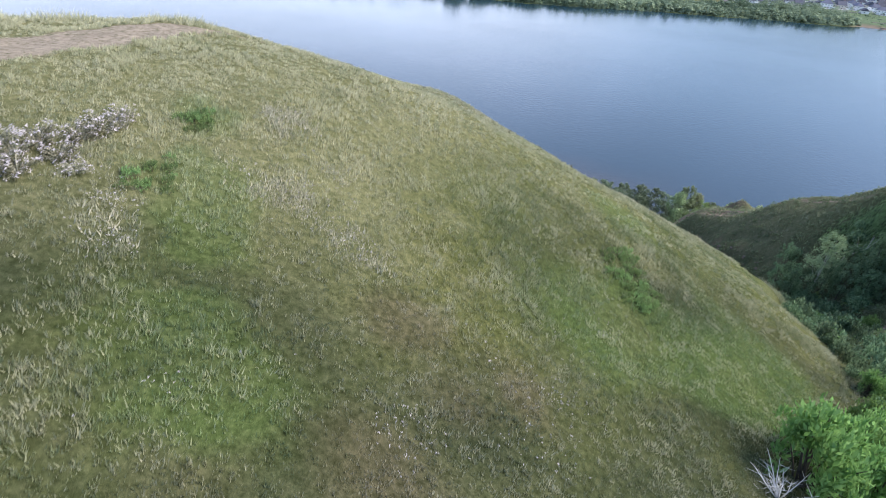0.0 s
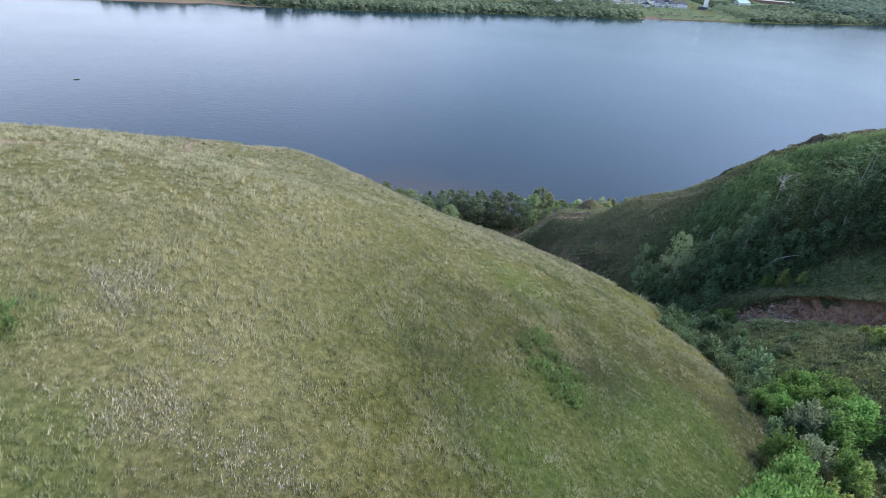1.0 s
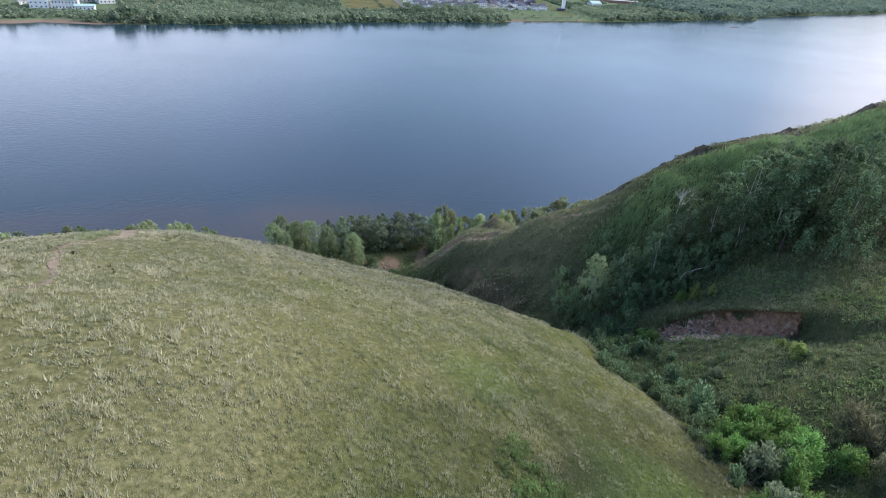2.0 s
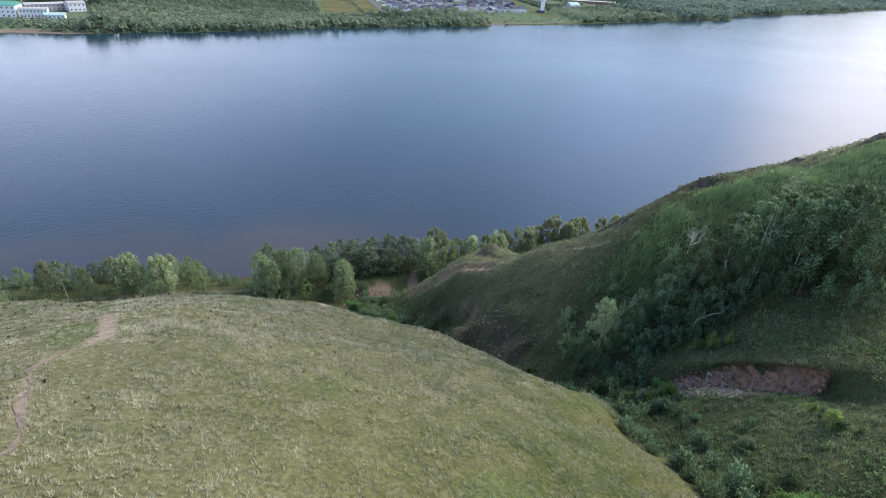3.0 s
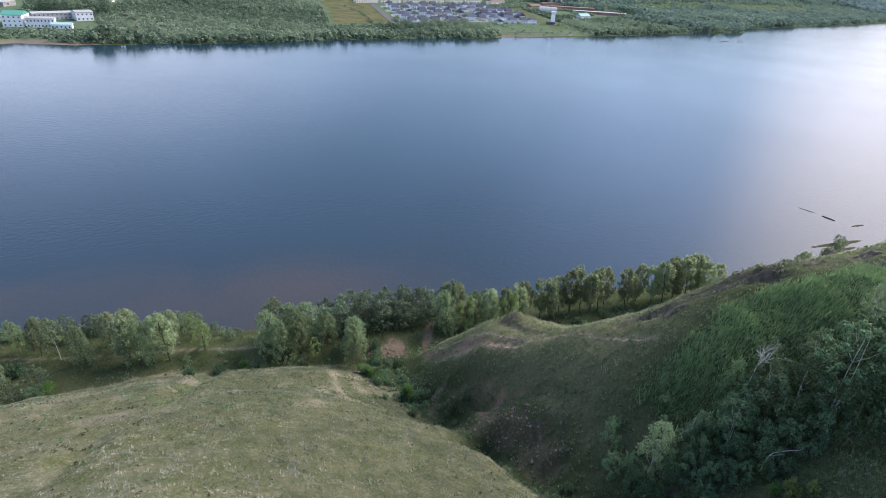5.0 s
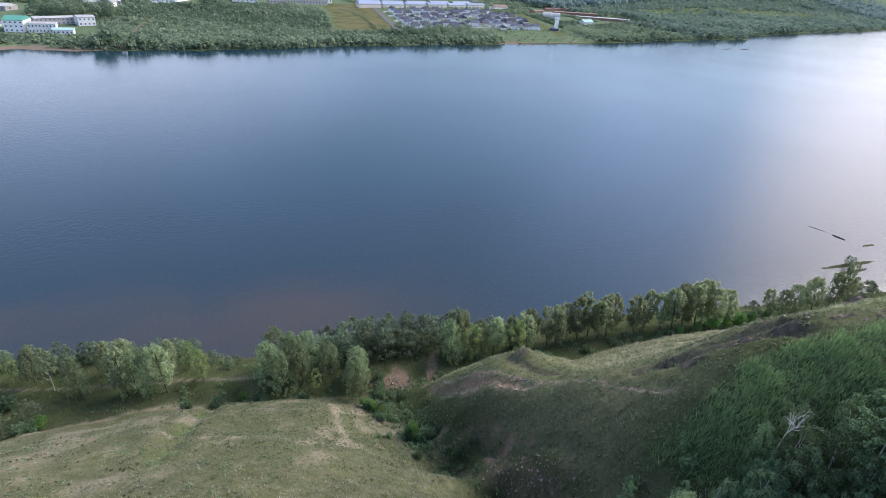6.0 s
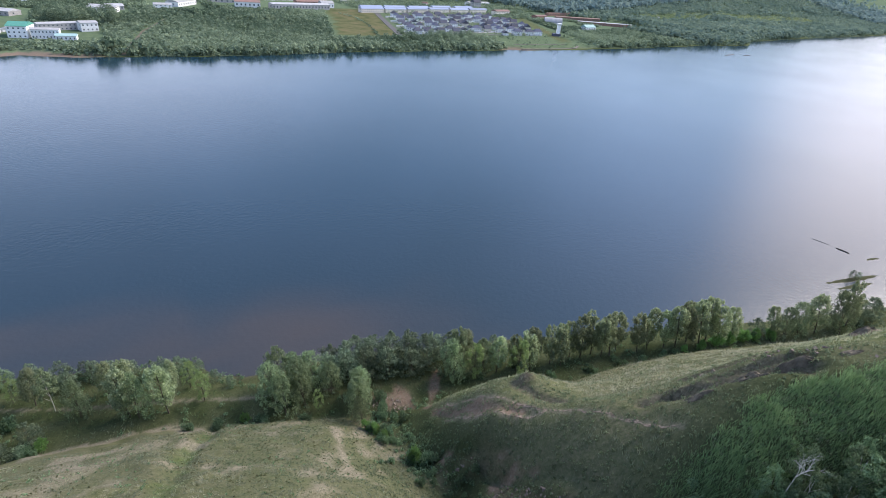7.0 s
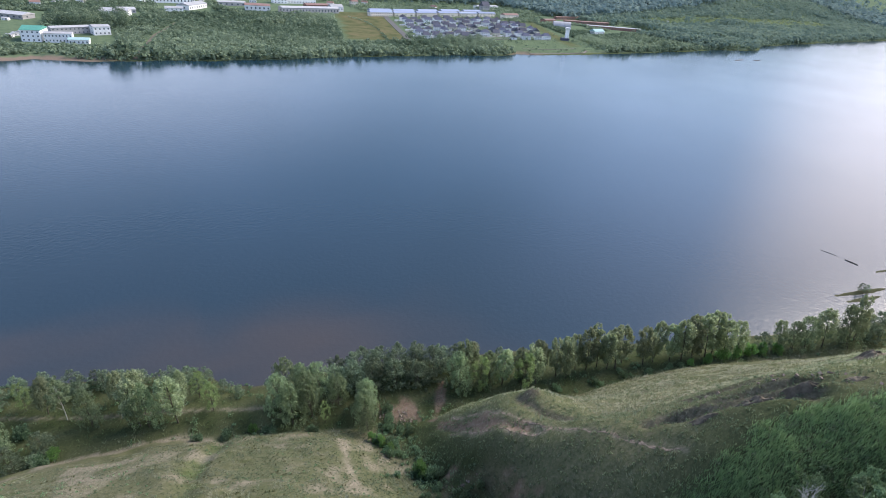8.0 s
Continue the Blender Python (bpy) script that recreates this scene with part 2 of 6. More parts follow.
def blade_material():
    mat, n, l, bsdf = material("grass_blades", 0.8)
    bsdf.inputs["Specular IOR Level"].default_value = 0.1
    c = world_coord(n)
    col, mid, fine = meadow_colour(n, l, c)
    g = n.new("ShaderNodeNewGeometry")
    r = n.new("ShaderNodeMix")
    r.inputs[0].default_value = 0.22
    l.new(zone(n, "tuft"), r.inputs[2])
    l.new(g.outputs["Random Per Island"], r.inputs[3])
    r = r.outputs[0]
    col = mix(n, l, remap(n, l, r, 0.45, 0.9, 0, 0.65), col, (0.31, 0.297, 0.185))
    col = mix(n, l, remap(n, l, r, 0.1, 0.5, 0.7, 0), col, (0.062, 0.085, 0.034))
    col = mix(n, l, zone(n, "heath"), col, mix(n, l, r, (0.05, 0.068, 0.034), (0.13, 0.142, 0.08)))
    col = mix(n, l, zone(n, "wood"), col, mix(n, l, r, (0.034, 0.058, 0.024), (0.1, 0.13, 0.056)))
    col = mix(n, l, 1.0, col, (2.1, 2.1, 2.36), "MULTIPLY")
    l.new(col, bsdf.inputs["Base Color"])
    tr = n.new("ShaderNodeBsdfTranslucent")
    l.new(col, tr.inputs["Color"])
    ms = n.new("ShaderNodeMixShader")
    ms.inputs[0].default_value = 0.45
    l.new(bsdf.outputs[0], ms.inputs[1])
    l.new(tr.outputs[0], ms.inputs[2])
    l.new(ms.outputs[0], n["Material Output"].inputs["Surface"])
    return mat


def plain_material(name, colour, rough=0.8, var=0.25, scale=0.8, metal=0.0, relief=0.0):
    """One colour with stains and grain."""
    mat, n, l, bsdf = material(name, rough)
    c = world_coord(n)
    o = n.new("ShaderNodeObjectInfo")
    f = noise_node(n, l, c, scale, 6, 0.7)
    col = mix(n, l, remap(n, l, f, 0.3, 0.75, 0, 1), tuple(v * (1 - var) for v in colour), tuple(min(0.9, v * (1 + var)) for v in colour))
    hsv = n.new("ShaderNodeHueSaturation")
    l.new(col, hsv.inputs["Color"])
    l.new(remap(n, l, o.outputs["Random"], 0, 1, 0.85, 1.12), hsv.inputs["Value"])
    l.new(hsv.outputs[0], bsdf.inputs["Base Color"])
    bsdf.inputs["Metallic"].default_value = metal
    if relief:
        bump(n, l, bsdf, noise_node(n, l, c, scale * 5, 4), 0.6, relief)
    return mat


GROUND, WATER, BLADES = ground_material(), water_material(), blade_material()
BARK = plain_material("bark", (0.09, 0.075, 0.06), 0.9, 0.4, 3, relief=0.03)
BIRCH = plain_material("birch_bark", (0.56, 0.54, 0.5), 0.8, 0.35, 2.5)
DEADWOOD = plain_material("dead_wood", (0.62, 0.6, 0.56), 0.85, 0.25, 3)
WILLOW = leaf_material("willow_leaves", (0.095, 0.145, 0.078), (0.36, 0.44, 0.245), 0.45)
POPLAR = leaf_material("poplar_leaves", (0.16, 0.21, 0.11), (0.5, 0.56, 0.34), 0.48)
MIDLEAF = leaf_material("mid_leaves", (0.06, 0.112, 0.056), (0.245, 0.35, 0.19))
DARKLEAF = leaf_material("dark_leaves", (0.056, 0.106, 0.056), (0.235, 0.335, 0.19))
LIMELEAF = leaf_material("lime_leaves", (0.11, 0.225, 0.06), (0.25, 0.42, 0.145))
YELLOWLEAF = leaf_material("yellow_green_leaves", (0.19, 0.265, 0.085), (0.36, 0.44, 0.16))
FRESHLEAF = leaf_material("fresh_leaves", (0.15, 0.225, 0.085), (0.37, 0.46, 0.2))
SILVERLEAF = leaf_material("silver_leaves", (0.18, 0.25, 0.15), (0.38, 0.46, 0.3))
WISPLEAF = leaf_material("bleached_bush", (0.12, 0.13, 0.075), (0.25, 0.25, 0.15))
REEDLEAF = leaf_material("tall_weed_leaves", (0.15, 0.265, 0.11), (0.34, 0.5, 0.23))
FARLEAF = far_material("far_leaves", (0.115, 0.165, 0.105), (0.315, 0.385, 0.25))
MEADOWLEAF = far_material("far_meadow_leaves", (0.22, 0.29, 0.15), (0.36, 0.4, 0.2))
# Hill and downstream leaf colours paled and blued to stand in for haze.
HAZYHILLLEAF = far_material("hazy_hill_forest_leaves", (0.185, 0.265, 0.25), (0.25, 0.325, 0.29))
HAZYDOWNLEAF = far_material("hazy_downstream_leaves", (0.17, 0.24, 0.19), (0.255, 0.325, 0.235))
SCARPEARTH = plain_material("bared_red_earth", (0.35, 0.205, 0.135), 0.95, 0.75, 1.9, relief=0.45)
DARKSTONE = plain_material("scree_stone", (0.25, 0.195, 0.16), 0.9, 0.4, 2.0, relief=0.05)
ALDERLEAF = leaf_material("alder_leaves", (0.065, 0.105, 0.065), (0.29, 0.36, 0.23), 0.42)
HERBLEAF = leaf_material("herb_leaves", (0.115, 0.195, 0.07), (0.26, 0.36, 0.145))
STONE = plain_material("rubble_stone", (0.4, 0.315, 0.245), 0.9, 0.4, 2.0, relief=0.05)


# ---------------------------------------------------------------- the ground
# landform lines: x, y and height over the river
LEFT_CREST = [(-45, -10, 76), (-24, 12, 73.5), (-20, 30, 71.9), (-20, 46, 70.4), (-8, 50, 67.0), (-6.5, 57.2, 64.9), (-2.5, 63, 62.5), (-2.7, 71.5, 58.6),
              (-1, 85, 51.5), (0, 96, 44.7), (5, 102, 40.4), (17.5, 120, 22.9), (37, 128.5, 12.4), (40, 131, 8.8)]
WEST_FLANK = [(-40, 50, 66), (-30, 75, 58), (-9.6, 86.4, 51.6), (-28, 100, 47.5), (-14.5, 109.2, 40.5), (-9, 105.5, 40.5), (-26, 130, 26.5), (-13.7, 148.2, 11.3), (-4, 145.8, 11.3), (-22, 149.5, 11.4), (-60, 80, 56), (-60, 130, 24), (-60, 160, 4)]
EAST_FLANK = [(-10, 0, 69), (5, 4, 63), (20, 0, 57.5), (-6, 14.3, 67.5), (-5.3, 27.2, 68.8), (0, 39, 67.9), (0, 50.5, 64.7), (2.6, 34, 66.4),
              (4.8, 20.7, 63.4), (11.7, 26.5, 60.9), (16, 22, 58.4), (18, 14, 58), (16.5, 33.2, 59.8), (16.2, 43.8, 59.7), (11, 56.5, 58.7), (4.2, 61.7, 61.1)]
EAST_FOOT = [(32.3, 49, 50.3), (29, 57, 50.3), (21, 62.2, 52.1), (35.3, 41, 49.7), (36.5, 33, 49.3), (18.5, 78.5, 47), (25, 72.5, 45.4), (33, 64, 45.4), (38, 60, 43.8), (42, 52, 44.6), (22, 90, 40), (39, 68, 40.3), (28, 105, 28),
             (42.5, 80, 32.3), (44.5, 95, 23), (45, 110, 13.8), (33, 117, 18)]
GULLY = [(34, 5, 55), (37, 20, 51), (40.5, 33, 47.6), (43, 45, 43), (46, 56, 37.5), (47.5, 66, 32), (48, 76, 26.5), (48.5, 88, 20),
         (49, 100, 14.5), (50, 113, 9.5), (52.3, 127, 6), (54, 136, 2.8)]
TERRACE = [(44, 36.6, 47), (53, 39, 47.6), (58.5, 52.5, 42.2), (60.4, 48.7, 45.5), (61, 38, 50.0), (70, 46.7, 50), (68.5, 39.8, 51.6), (50, 22, 54), (65, 15, 58), (85, 25, 58)]
RIGHT_SLOPE = [(50.5, 71, 31), (56, 85, 30.9), (51.7, 91.6, 24.1), (55.5, 95.6, 21.8), (62.9, 81.1, 38.2), (66.3, 92.8, 36.7), (60, 107, 26.2),
               (70.9, 77.6, 45.9), (70.8, 70.7, 50), (60, 62, 38), (67, 57, 43.5), (76, 60, 51), (65, 129, 10.3)]
RIGHT_CREST = [(73.4, 112.4, 26.6), (76, 116, 23.6), (69, 105.5, 28.2), (72.4, 95, 35.4), (79, 97, 31.5), (76, 88, 41), (82, 87, 42), (82, 103, 26.5), (89, 84.5, 45), (86, 79, 51.7), (84.2, 71.5, 57), (84.2, 66.5, 58.5), (95, 62, 61.8), (112, 50, 72.5), (150, 20, 84)]
RIVER_SLOPE = [(86, 124, 9), (96, 104, 23.5), (108, 92, 33), (119, 74.7, 49.4), (119, 118, 9), (150, 88, 29), (150, 112, 8), (183, 78, 26), (213, 88, 9), (240, 40, 45)]
LANDFORM = np.array(LEFT_CREST + WEST_FLANK + EAST_FLANK + EAST_FOOT + GULLY + TERRACE + RIGHT_SLOPE + RIGHT_CREST + RIVER_SLOPE, float)

FOOT_LINE = np.array([(-400, 170), (-28, 161), (8, 157), (22, 149), (36, 145), (43, 142), (55, 138), (61, 135), (75, 131), (86, 127), (119, 124.5), (150, 119), (183, 111), (213, 101), (260, 85), (450, 10)], float)
NEAR_SHORE = np.array([(-600, 270), (-100, 219), (-29, 195.5), (-13, 189.5), (3, 184.5), (9, 183.5), (13, 184), (16.5, 179), (19, 173), (26, 169), (40, 168), (60, 164), (80, 158), (110, 149), (150, 135), (175, 126), (190, 121), (215, 113), (240, 108), (300, 86), (450, 20), (900, -250)], float)
FAR_SHORE = np.array([(-800, 690), (-73, 667), (-50, 676), (-10, 664), (30, 658), (144, 651), (264, 668), (384, 667), (471, 664), (480, 672), (497, 676), (505, 664), (603, 663), (640, 668), (750, 670),
                      (947, 690), (1040, 678), (1120, 720), (1273, 747), (1443, 766), (1643, 788), (1831, 810), (2600, 920), (4600, 1300)], float)


def spline_weights(p, stiff=0.02):
    d = np.hypot(p[:, None, 0] - p[None, :, 0], p[:, None, 1] - p[None, :, 1])
    k = np.where(d > 0, d * d * np.log(np.maximum(d, 1e-9)), 0) + np.eye(len(p)) * stiff * 100
    q = np.c_[np.ones(len(p)), p[:, :2]]
    a = np.block([[k, q], [q.T, np.zeros((3, 3))]])
    return np.linalg.solve(a, np.r_[p[:, 2], 0, 0, 0])


WEIGHTS = spline_weights(LANDFORM)


def hills(x, y):
    out = WEIGHTS[-3] + WEIGHTS[-2] * x + WEIGHTS[-1] * y
    for (px, py, _), w in zip(LANDFORM, WEIGHTS):
        r2 = np.maximum((x - px) ** 2 + (y - py) ** 2, 1e-9)
        out = out + w * 0.5 * r2 * np.log(r2)
    return out


PIT = [(63.4, 37.6), (62.2, 43), (60.6, 48), (58.2, 52.8)]
SCARPS = [(PIT, 3.2, 8.5), ([(85.5, 71), (82.5, 76), (77, 83)], 1.6, 3.0), ([(92, 78), (88, 81), (84, 86)], 1.4, 2.6), ([(72, 100), (70.5, 106), (71, 112)], 0.8, 3.0), ([(88, 73), (84.5, 76.5), (81.5, 80)], 1.3, 2.4), ([(79, 81.5), (76.5, 84.5), (73.5, 86)], 0.9, 2.2),
          ([(60, 84), (58, 92), (56.5, 99)], 1.2, 4.0), ([(58, 102), (57, 108), (55, 114)], 1.0, 3.5), ([(65.5, 102), (62.3, 108), (61, 117), (60.4, 126)], 0.8, 2.4), ([(56.5, 93.5), (56, 98), (55.5, 101)], 1.1, 2.2), ([(55.2, 106), (54.6, 110), (54, 115)], 1.0, 2.0)]


FOLD = [(1.8, 100), (4.6, 111.7), (8.5, 132.6), (13.4, 144.1), (15, 150)]


def height(x, y):
    """Height of the land, the banks and the river bed over the river's level."""
    x, y = np.asarray(x, float), np.asarray(y, float)
    cx, cy = np.clip(x, -75, 225), np.clip(y, -30, 170)
    z = hills(cx, cy)
    away = np.hypot(x - cx, y - cy)
    z = z + (70 + 4 * fbm(x, y, 150, 2, 3) - z) * smooth(0, 160, away) * (y < 150)
    z = np.clip(z, 1.5, 90)
    z = z + 0.2 * fbm(x, y, 7, 3, 1) + 0.08 * fbm(x, y, 1.8, 2, 5) + 0.3 * fbm(x, y, 4.5, 3, 71) * smooth(50, 58, x)
    # gullied, eroded slope over the ravine
    raw = smooth(6, 0, np.abs(x - 53.5 - 0.02 * (y - 90))) * smooth(66, 76, y) * smooth(116, 104, y)
    z = z + raw * 0.9 * fbm(x, y, 3.2, 3, 11)
    # ribs and rills on the slope over the river
    z = z + 0.5 * fbm(x + 0.5 * y, y * 0.35, 7, 3, 66) * smooth(92, 106, y) * smooth(50, 42, x)
    # a rill between two ribs at the toe of the hill
    z = z - 1.2 * smooth(3.2, 0, line_distance(x, y, FOLD)) * smooth(98, 116, y) + 0.8 * smooth(5, 0, line_distance(x, y, [(4, 118), (3, 132), (0, 149)])) * smooth(110, 124, y)
    # a shallow swale beside the path
    z = z - 0.75 * smooth(3.0, 0, line_distance(x, y, [(-14, 73), (-9.3, 78.5), (-6.4, 82), (-3.4, 93)]))
    # the slumped scarp and small bared banks: steps down towards the ravine
    for line, drop, reach in SCARPS:
        (ax, ay), (bx, by) = line[0], line[-1]
        n = np.hypot(bx - ax, by - ay)
        across = ((x - ax) * (by - ay) - (y - ay) * (bx - ax)) / n + 0.5 * value_noise(x, y, 2.5, 8)
        z = z - drop * smooth(reach, 0, line_distance(x, y, line)) * smooth(-0.6, 0.6, -across)
    # the knob on the right spur
    z = z + 1.6 * np.exp(-(((x - 73) / 2.0) ** 2 + ((y - 112.6) / 1.6) ** 2))
    foot, shore = np.interp(x, *FOOT_LINE.T), np.interp(x, *NEAR_SHORE.T)
    shore = shore + 1.2 * value_noise(x, y, 9, 21)
    across = np.clip((y - foot) / np.maximum(shore - foot, 4), -5, 5)
    bank = 2.7 - 2.7 * smooth(0.25, 1.0, across) + 0.18 * fbm(x, y, 9, 3, 4) * smooth(1.0, 0.7, across) - 5 * smooth(-1, 32, y - shore)
    z = z + (bank - z) * smooth(-4, 4, y - foot)
    # sand bars off the bank
    for bx, by, rx, ry in ((256, 122.6, 14, 1.2), (250.5, 119.2, 10, 1.1), (285, 128.5, 5, 0.7)):
        e = ((x - bx) / rx) ** 2 + ((y - by + 0.21 * (x - bx)) / ry) ** 2
        z = np.where(y > shore - 8, np.maximum(z, 0.6 * np.exp(-e * 0.9) + 0.12 * value_noise(x, y, 2.5, 2) - 0.25), z)
    # far bank and the wooded hills behind it
    fs = np.interp(x, *FAR_SHORE.T) + 2 * value_noise(x, y, 22, 31)
    inland = y - fs
    far = -4 + 4.2 * smooth(-25, 0, inland) + 2.6 * smooth(-1, 14, inland) + 5 * smooth(30, 500, inland) + 0.4 * fbm(x, y, 60, 3, 6)
    ridge = smooth(950, 2300, x + 0.25 * (y - 900)) * smooth(90, 900, inland) * 150 + smooth(1250, 2600, y) * 90
    far = far + ridge * (1 + 0.25 * fbm(x, y, 500, 3, 9))
    return np.where(inland > -30, far, z)


def steps(*runs):
    out = []
    for a, b, s in runs:
        out.append(np.arange(a, b - s * 0.01, s))
    return np.concatenate(out)


def outward(a, b, first, grow=1.22):
    out, v, s = [], a, first
    while abs(v - a) < abs(b - a):
        s *= grow
        v = v + s * (1 if b > a else -1)
        out.append(v)
    return np.array(out)


GX = np.concatenate([outward(-300, -4700, 8)[::-1], steps((-300, -76, 8), (-76, -30, 2), (-30, 18, 0.6), (18, 46, 1.0), (46, 90, 0.7), (90, 100, 1.0), (100, 320, 2.5), (320, 1100, 13)), outward(1092, 4800, 11)])
GY = np.concatenate([outward(-80, -4700, 6)[::-1], steps((-80, 0, 4), (0, 10, 1.0), (10, 78, 0.6), (78, 135, 0.75), (135, 200, 1.0), (200, 215, 1.5), (215, 635, 15), (635, 700, 2.5), (700, 1200, 12)), outward(1188, 4900, 12)])
XX, YY = np.meshgrid(GX, GY)
ZZ = height(XX, YY)

HILL_PATH = [(-44, -22), (-33, 0), (-24, 18), (-20.4, 28.5), (-18.8, 33), (-17.4, 37), (-16.4, 40.2), (-12, 43), (-8.4, 45), (-6.8, 47.8), (-6.6, 53.6), (-6.8, 57.2), (-5.7, 59.1), (-4.4, 60.4), (-2.6, 62.2), (-2.5, 67), (-2.9, 73)]
TRACKS = [[(-60, 196), (-30, 181), (-13, 172.8), (5, 165.6), (23, 158.6), (45, 152)], [(59.5, 121), (60.1, 111.3), (62, 105.3), (64, 101.3), (66.9, 99.5), (67.8, 92.4), (69.1, 84.6), (70.6, 77.7)], [(62.6, 126), (64.3, 113.6), (65.8, 103.5), (66.9, 99.5)]]


def zones(x, y, z):
    """Where the ground is dry, lush, wooded, bared, trodden, sandy or a field."""
    n1, n2 = fbm(x, y, 14, 3, 41), fbm(x, y, 4, 3, 43)
    foot, shore, fs = np.interp(x, *FOOT_LINE.T), np.interp(x, *NEAR_SHORE.T), np.interp(x, *FAR_SHORE.T)
    gully = np.interp(y, [p[1] for p in GULLY], [p[0] for p in GULLY])
    near = (y < foot + 3) & (x < 330)
    out = {}
    # dry: straw patches; the crest also lightened in colour as if brighter lit
    out["dry"] = np.where(near, 0.4 * smooth(27, 40, y) * smooth(84, 70, y) * (x < 20) + 0.65 * smooth(64, 68, z + 0.12 * np.clip(y - 40, 0, 40)) * (x < 20) * smooth(14, 26, y) + 0.4 * smooth(0.0, 0.9, n1) * (x < gully) + 0.5 * smooth(-6, -12, x) * smooth(19, 27, y) * smooth(70, 55, y) + 0.45 * smooth(100, 125, y) * smooth(-.3, .5, n2) + 0.8 * smooth(3.2, 0.8, line_distance(x, y, [(-12.5, 14), (-11.4, 19), (-11.4, 24)]) + 1.2 * n2), 0.0)
    # low: greyer near and lower slope, its shading put into the colour too
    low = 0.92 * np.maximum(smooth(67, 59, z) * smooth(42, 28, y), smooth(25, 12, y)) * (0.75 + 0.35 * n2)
    out["pale"] = np.where(near, np.maximum(0.85 * smooth(36, 76, y), smooth(70, 78, x) * 0.8) * (0.8 + 0.3 * n2), 0)
    dun = np.zeros(np.shape(x))
    for px, py, pr in ((3.2, 14.3, 2.0), (0.4, 10.6, 2.2), (5.2, 15.8, 1.6), (0.4, 17.8, 1.6), (9.9, 25.1, 1.6), (12.6, 24.1, 1.5), (-4.5, 9.5, 1.6)):
        dun = np.maximum(dun, 0.6 * smooth(pr * 1.5, pr * 0.1, np.hypot(x - px, y - py) + 1.3 * n2))
    out["dun"] = np.where(near, dun, 0)
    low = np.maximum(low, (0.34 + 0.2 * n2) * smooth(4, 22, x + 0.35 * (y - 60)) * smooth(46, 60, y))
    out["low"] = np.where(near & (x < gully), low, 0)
    lush = 0.3 * smooth(gully - 4, gully + 6, x) + 0.5 * smooth(0.2, 0.8, -n1) * smooth(60, 40, y) + 0.38 * smooth(2.1, 0.2, line_distance(x, y, [(-9.4, 25.4), (-9.0, 21.7), (-7.2, 20.0), (-6.9, 17.7), (-5.9, 15.6), (-4.6, 12.0)]) + 2.2 * n2 + 0.9 * fbm(x, y, 1.4, 2, 44)) + 0.5 * smooth(2.6, 0.3, line_distance(x, y, FOLD) + 0.9 * n2) * smooth(96, 108, y) + 0.4 * smooth(92, 108, y) * smooth(8, 16, x) * smooth(-0.25, 0.35, n2) * smooth(48, 44, x) + 0.35 * smooth(1.2, 0.2, line_distance(x, y, [(-5.0, 61.2), (-4.6, 66.5), (-7.4, 68)]) + 0.5 * n2)
    out["lush"] = np.where(near, lush * (1 - 0.9 * smooth(72, 82, x) * smooth(78, 92, y)), np.where(y < fs, 0.6, 0.3 + 0.3 * n1))
    # wood: darker ground in the ravine, on the terrace, the bank and bars
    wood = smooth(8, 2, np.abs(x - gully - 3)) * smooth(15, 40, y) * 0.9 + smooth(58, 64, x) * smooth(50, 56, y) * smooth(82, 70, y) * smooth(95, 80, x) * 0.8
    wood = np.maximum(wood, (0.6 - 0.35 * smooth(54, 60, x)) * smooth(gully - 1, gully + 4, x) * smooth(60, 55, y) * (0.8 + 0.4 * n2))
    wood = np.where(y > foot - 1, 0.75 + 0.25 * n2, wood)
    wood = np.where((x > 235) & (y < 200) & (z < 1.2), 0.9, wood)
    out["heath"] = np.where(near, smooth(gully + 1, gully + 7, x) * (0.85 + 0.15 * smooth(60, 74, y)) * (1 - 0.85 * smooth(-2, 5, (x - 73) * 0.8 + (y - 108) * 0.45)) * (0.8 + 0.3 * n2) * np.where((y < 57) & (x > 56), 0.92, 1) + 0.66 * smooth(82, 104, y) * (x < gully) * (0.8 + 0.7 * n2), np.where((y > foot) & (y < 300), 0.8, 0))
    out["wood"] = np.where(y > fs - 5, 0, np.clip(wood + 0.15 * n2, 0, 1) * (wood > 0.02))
    out["thicket"] = np.where(y > fs, 0.92, 0)
    soil = smooth(2.4, 0.6, line_distance(x, y, [(54.8, 54), (56.2, 50.5), (58.4, 43.5)]) + 0.9 * n2)
    soil = np.maximum(soil, smooth(5.5, 1.5, np.abs(x - 52.8) + 2.4 * n2) * smooth(66, 76, y) * smooth(118, 104, y) * 0.3 * smooth(-0.35, 0.35, fbm(x, y, 5, 3, 12)))
    soil = np.maximum(soil, 0.8 * smooth(4.2, 1.2, np.hypot(x - 56.6, (y - 140.5) * 0.7) + 2.0 * n2))
    soil = np.maximum(soil, 0.8 * smooth(2.1, 0.5, line_distance(x, y, [(60.5, 127), (61.6, 118), (61.8, 111), (64, 104)]) + 0.9 * n2))
    soil = np.maximum(soil, 0.7 * smooth(1.5, 0.4, line_distance(x, y, [(73, 147), (71.8, 145.3), (66.6, 138.4), (61.1, 131.7)]) + 0.7 * n2))
    for px, py, pr in ((54.2, 111, 2.6), (57.4, 98.6, 2.4), (55.8, 95.6, 2.2), (57.6, 92.5, 1.6)):
        soil = np.maximum(soil, 0.75 * smooth(pr, pr * 0.3, np.hypot(x - px, (y - py) * 0.7) + 1.5 * n2) * smooth(-0.3, 0.3, fbm(x, y, 2.2, 3, 58)))
    crag = 0.85 * smooth(3.0, 0.5, np.hypot((x - 72.5) * 0.9, y - 112.5) + n2)
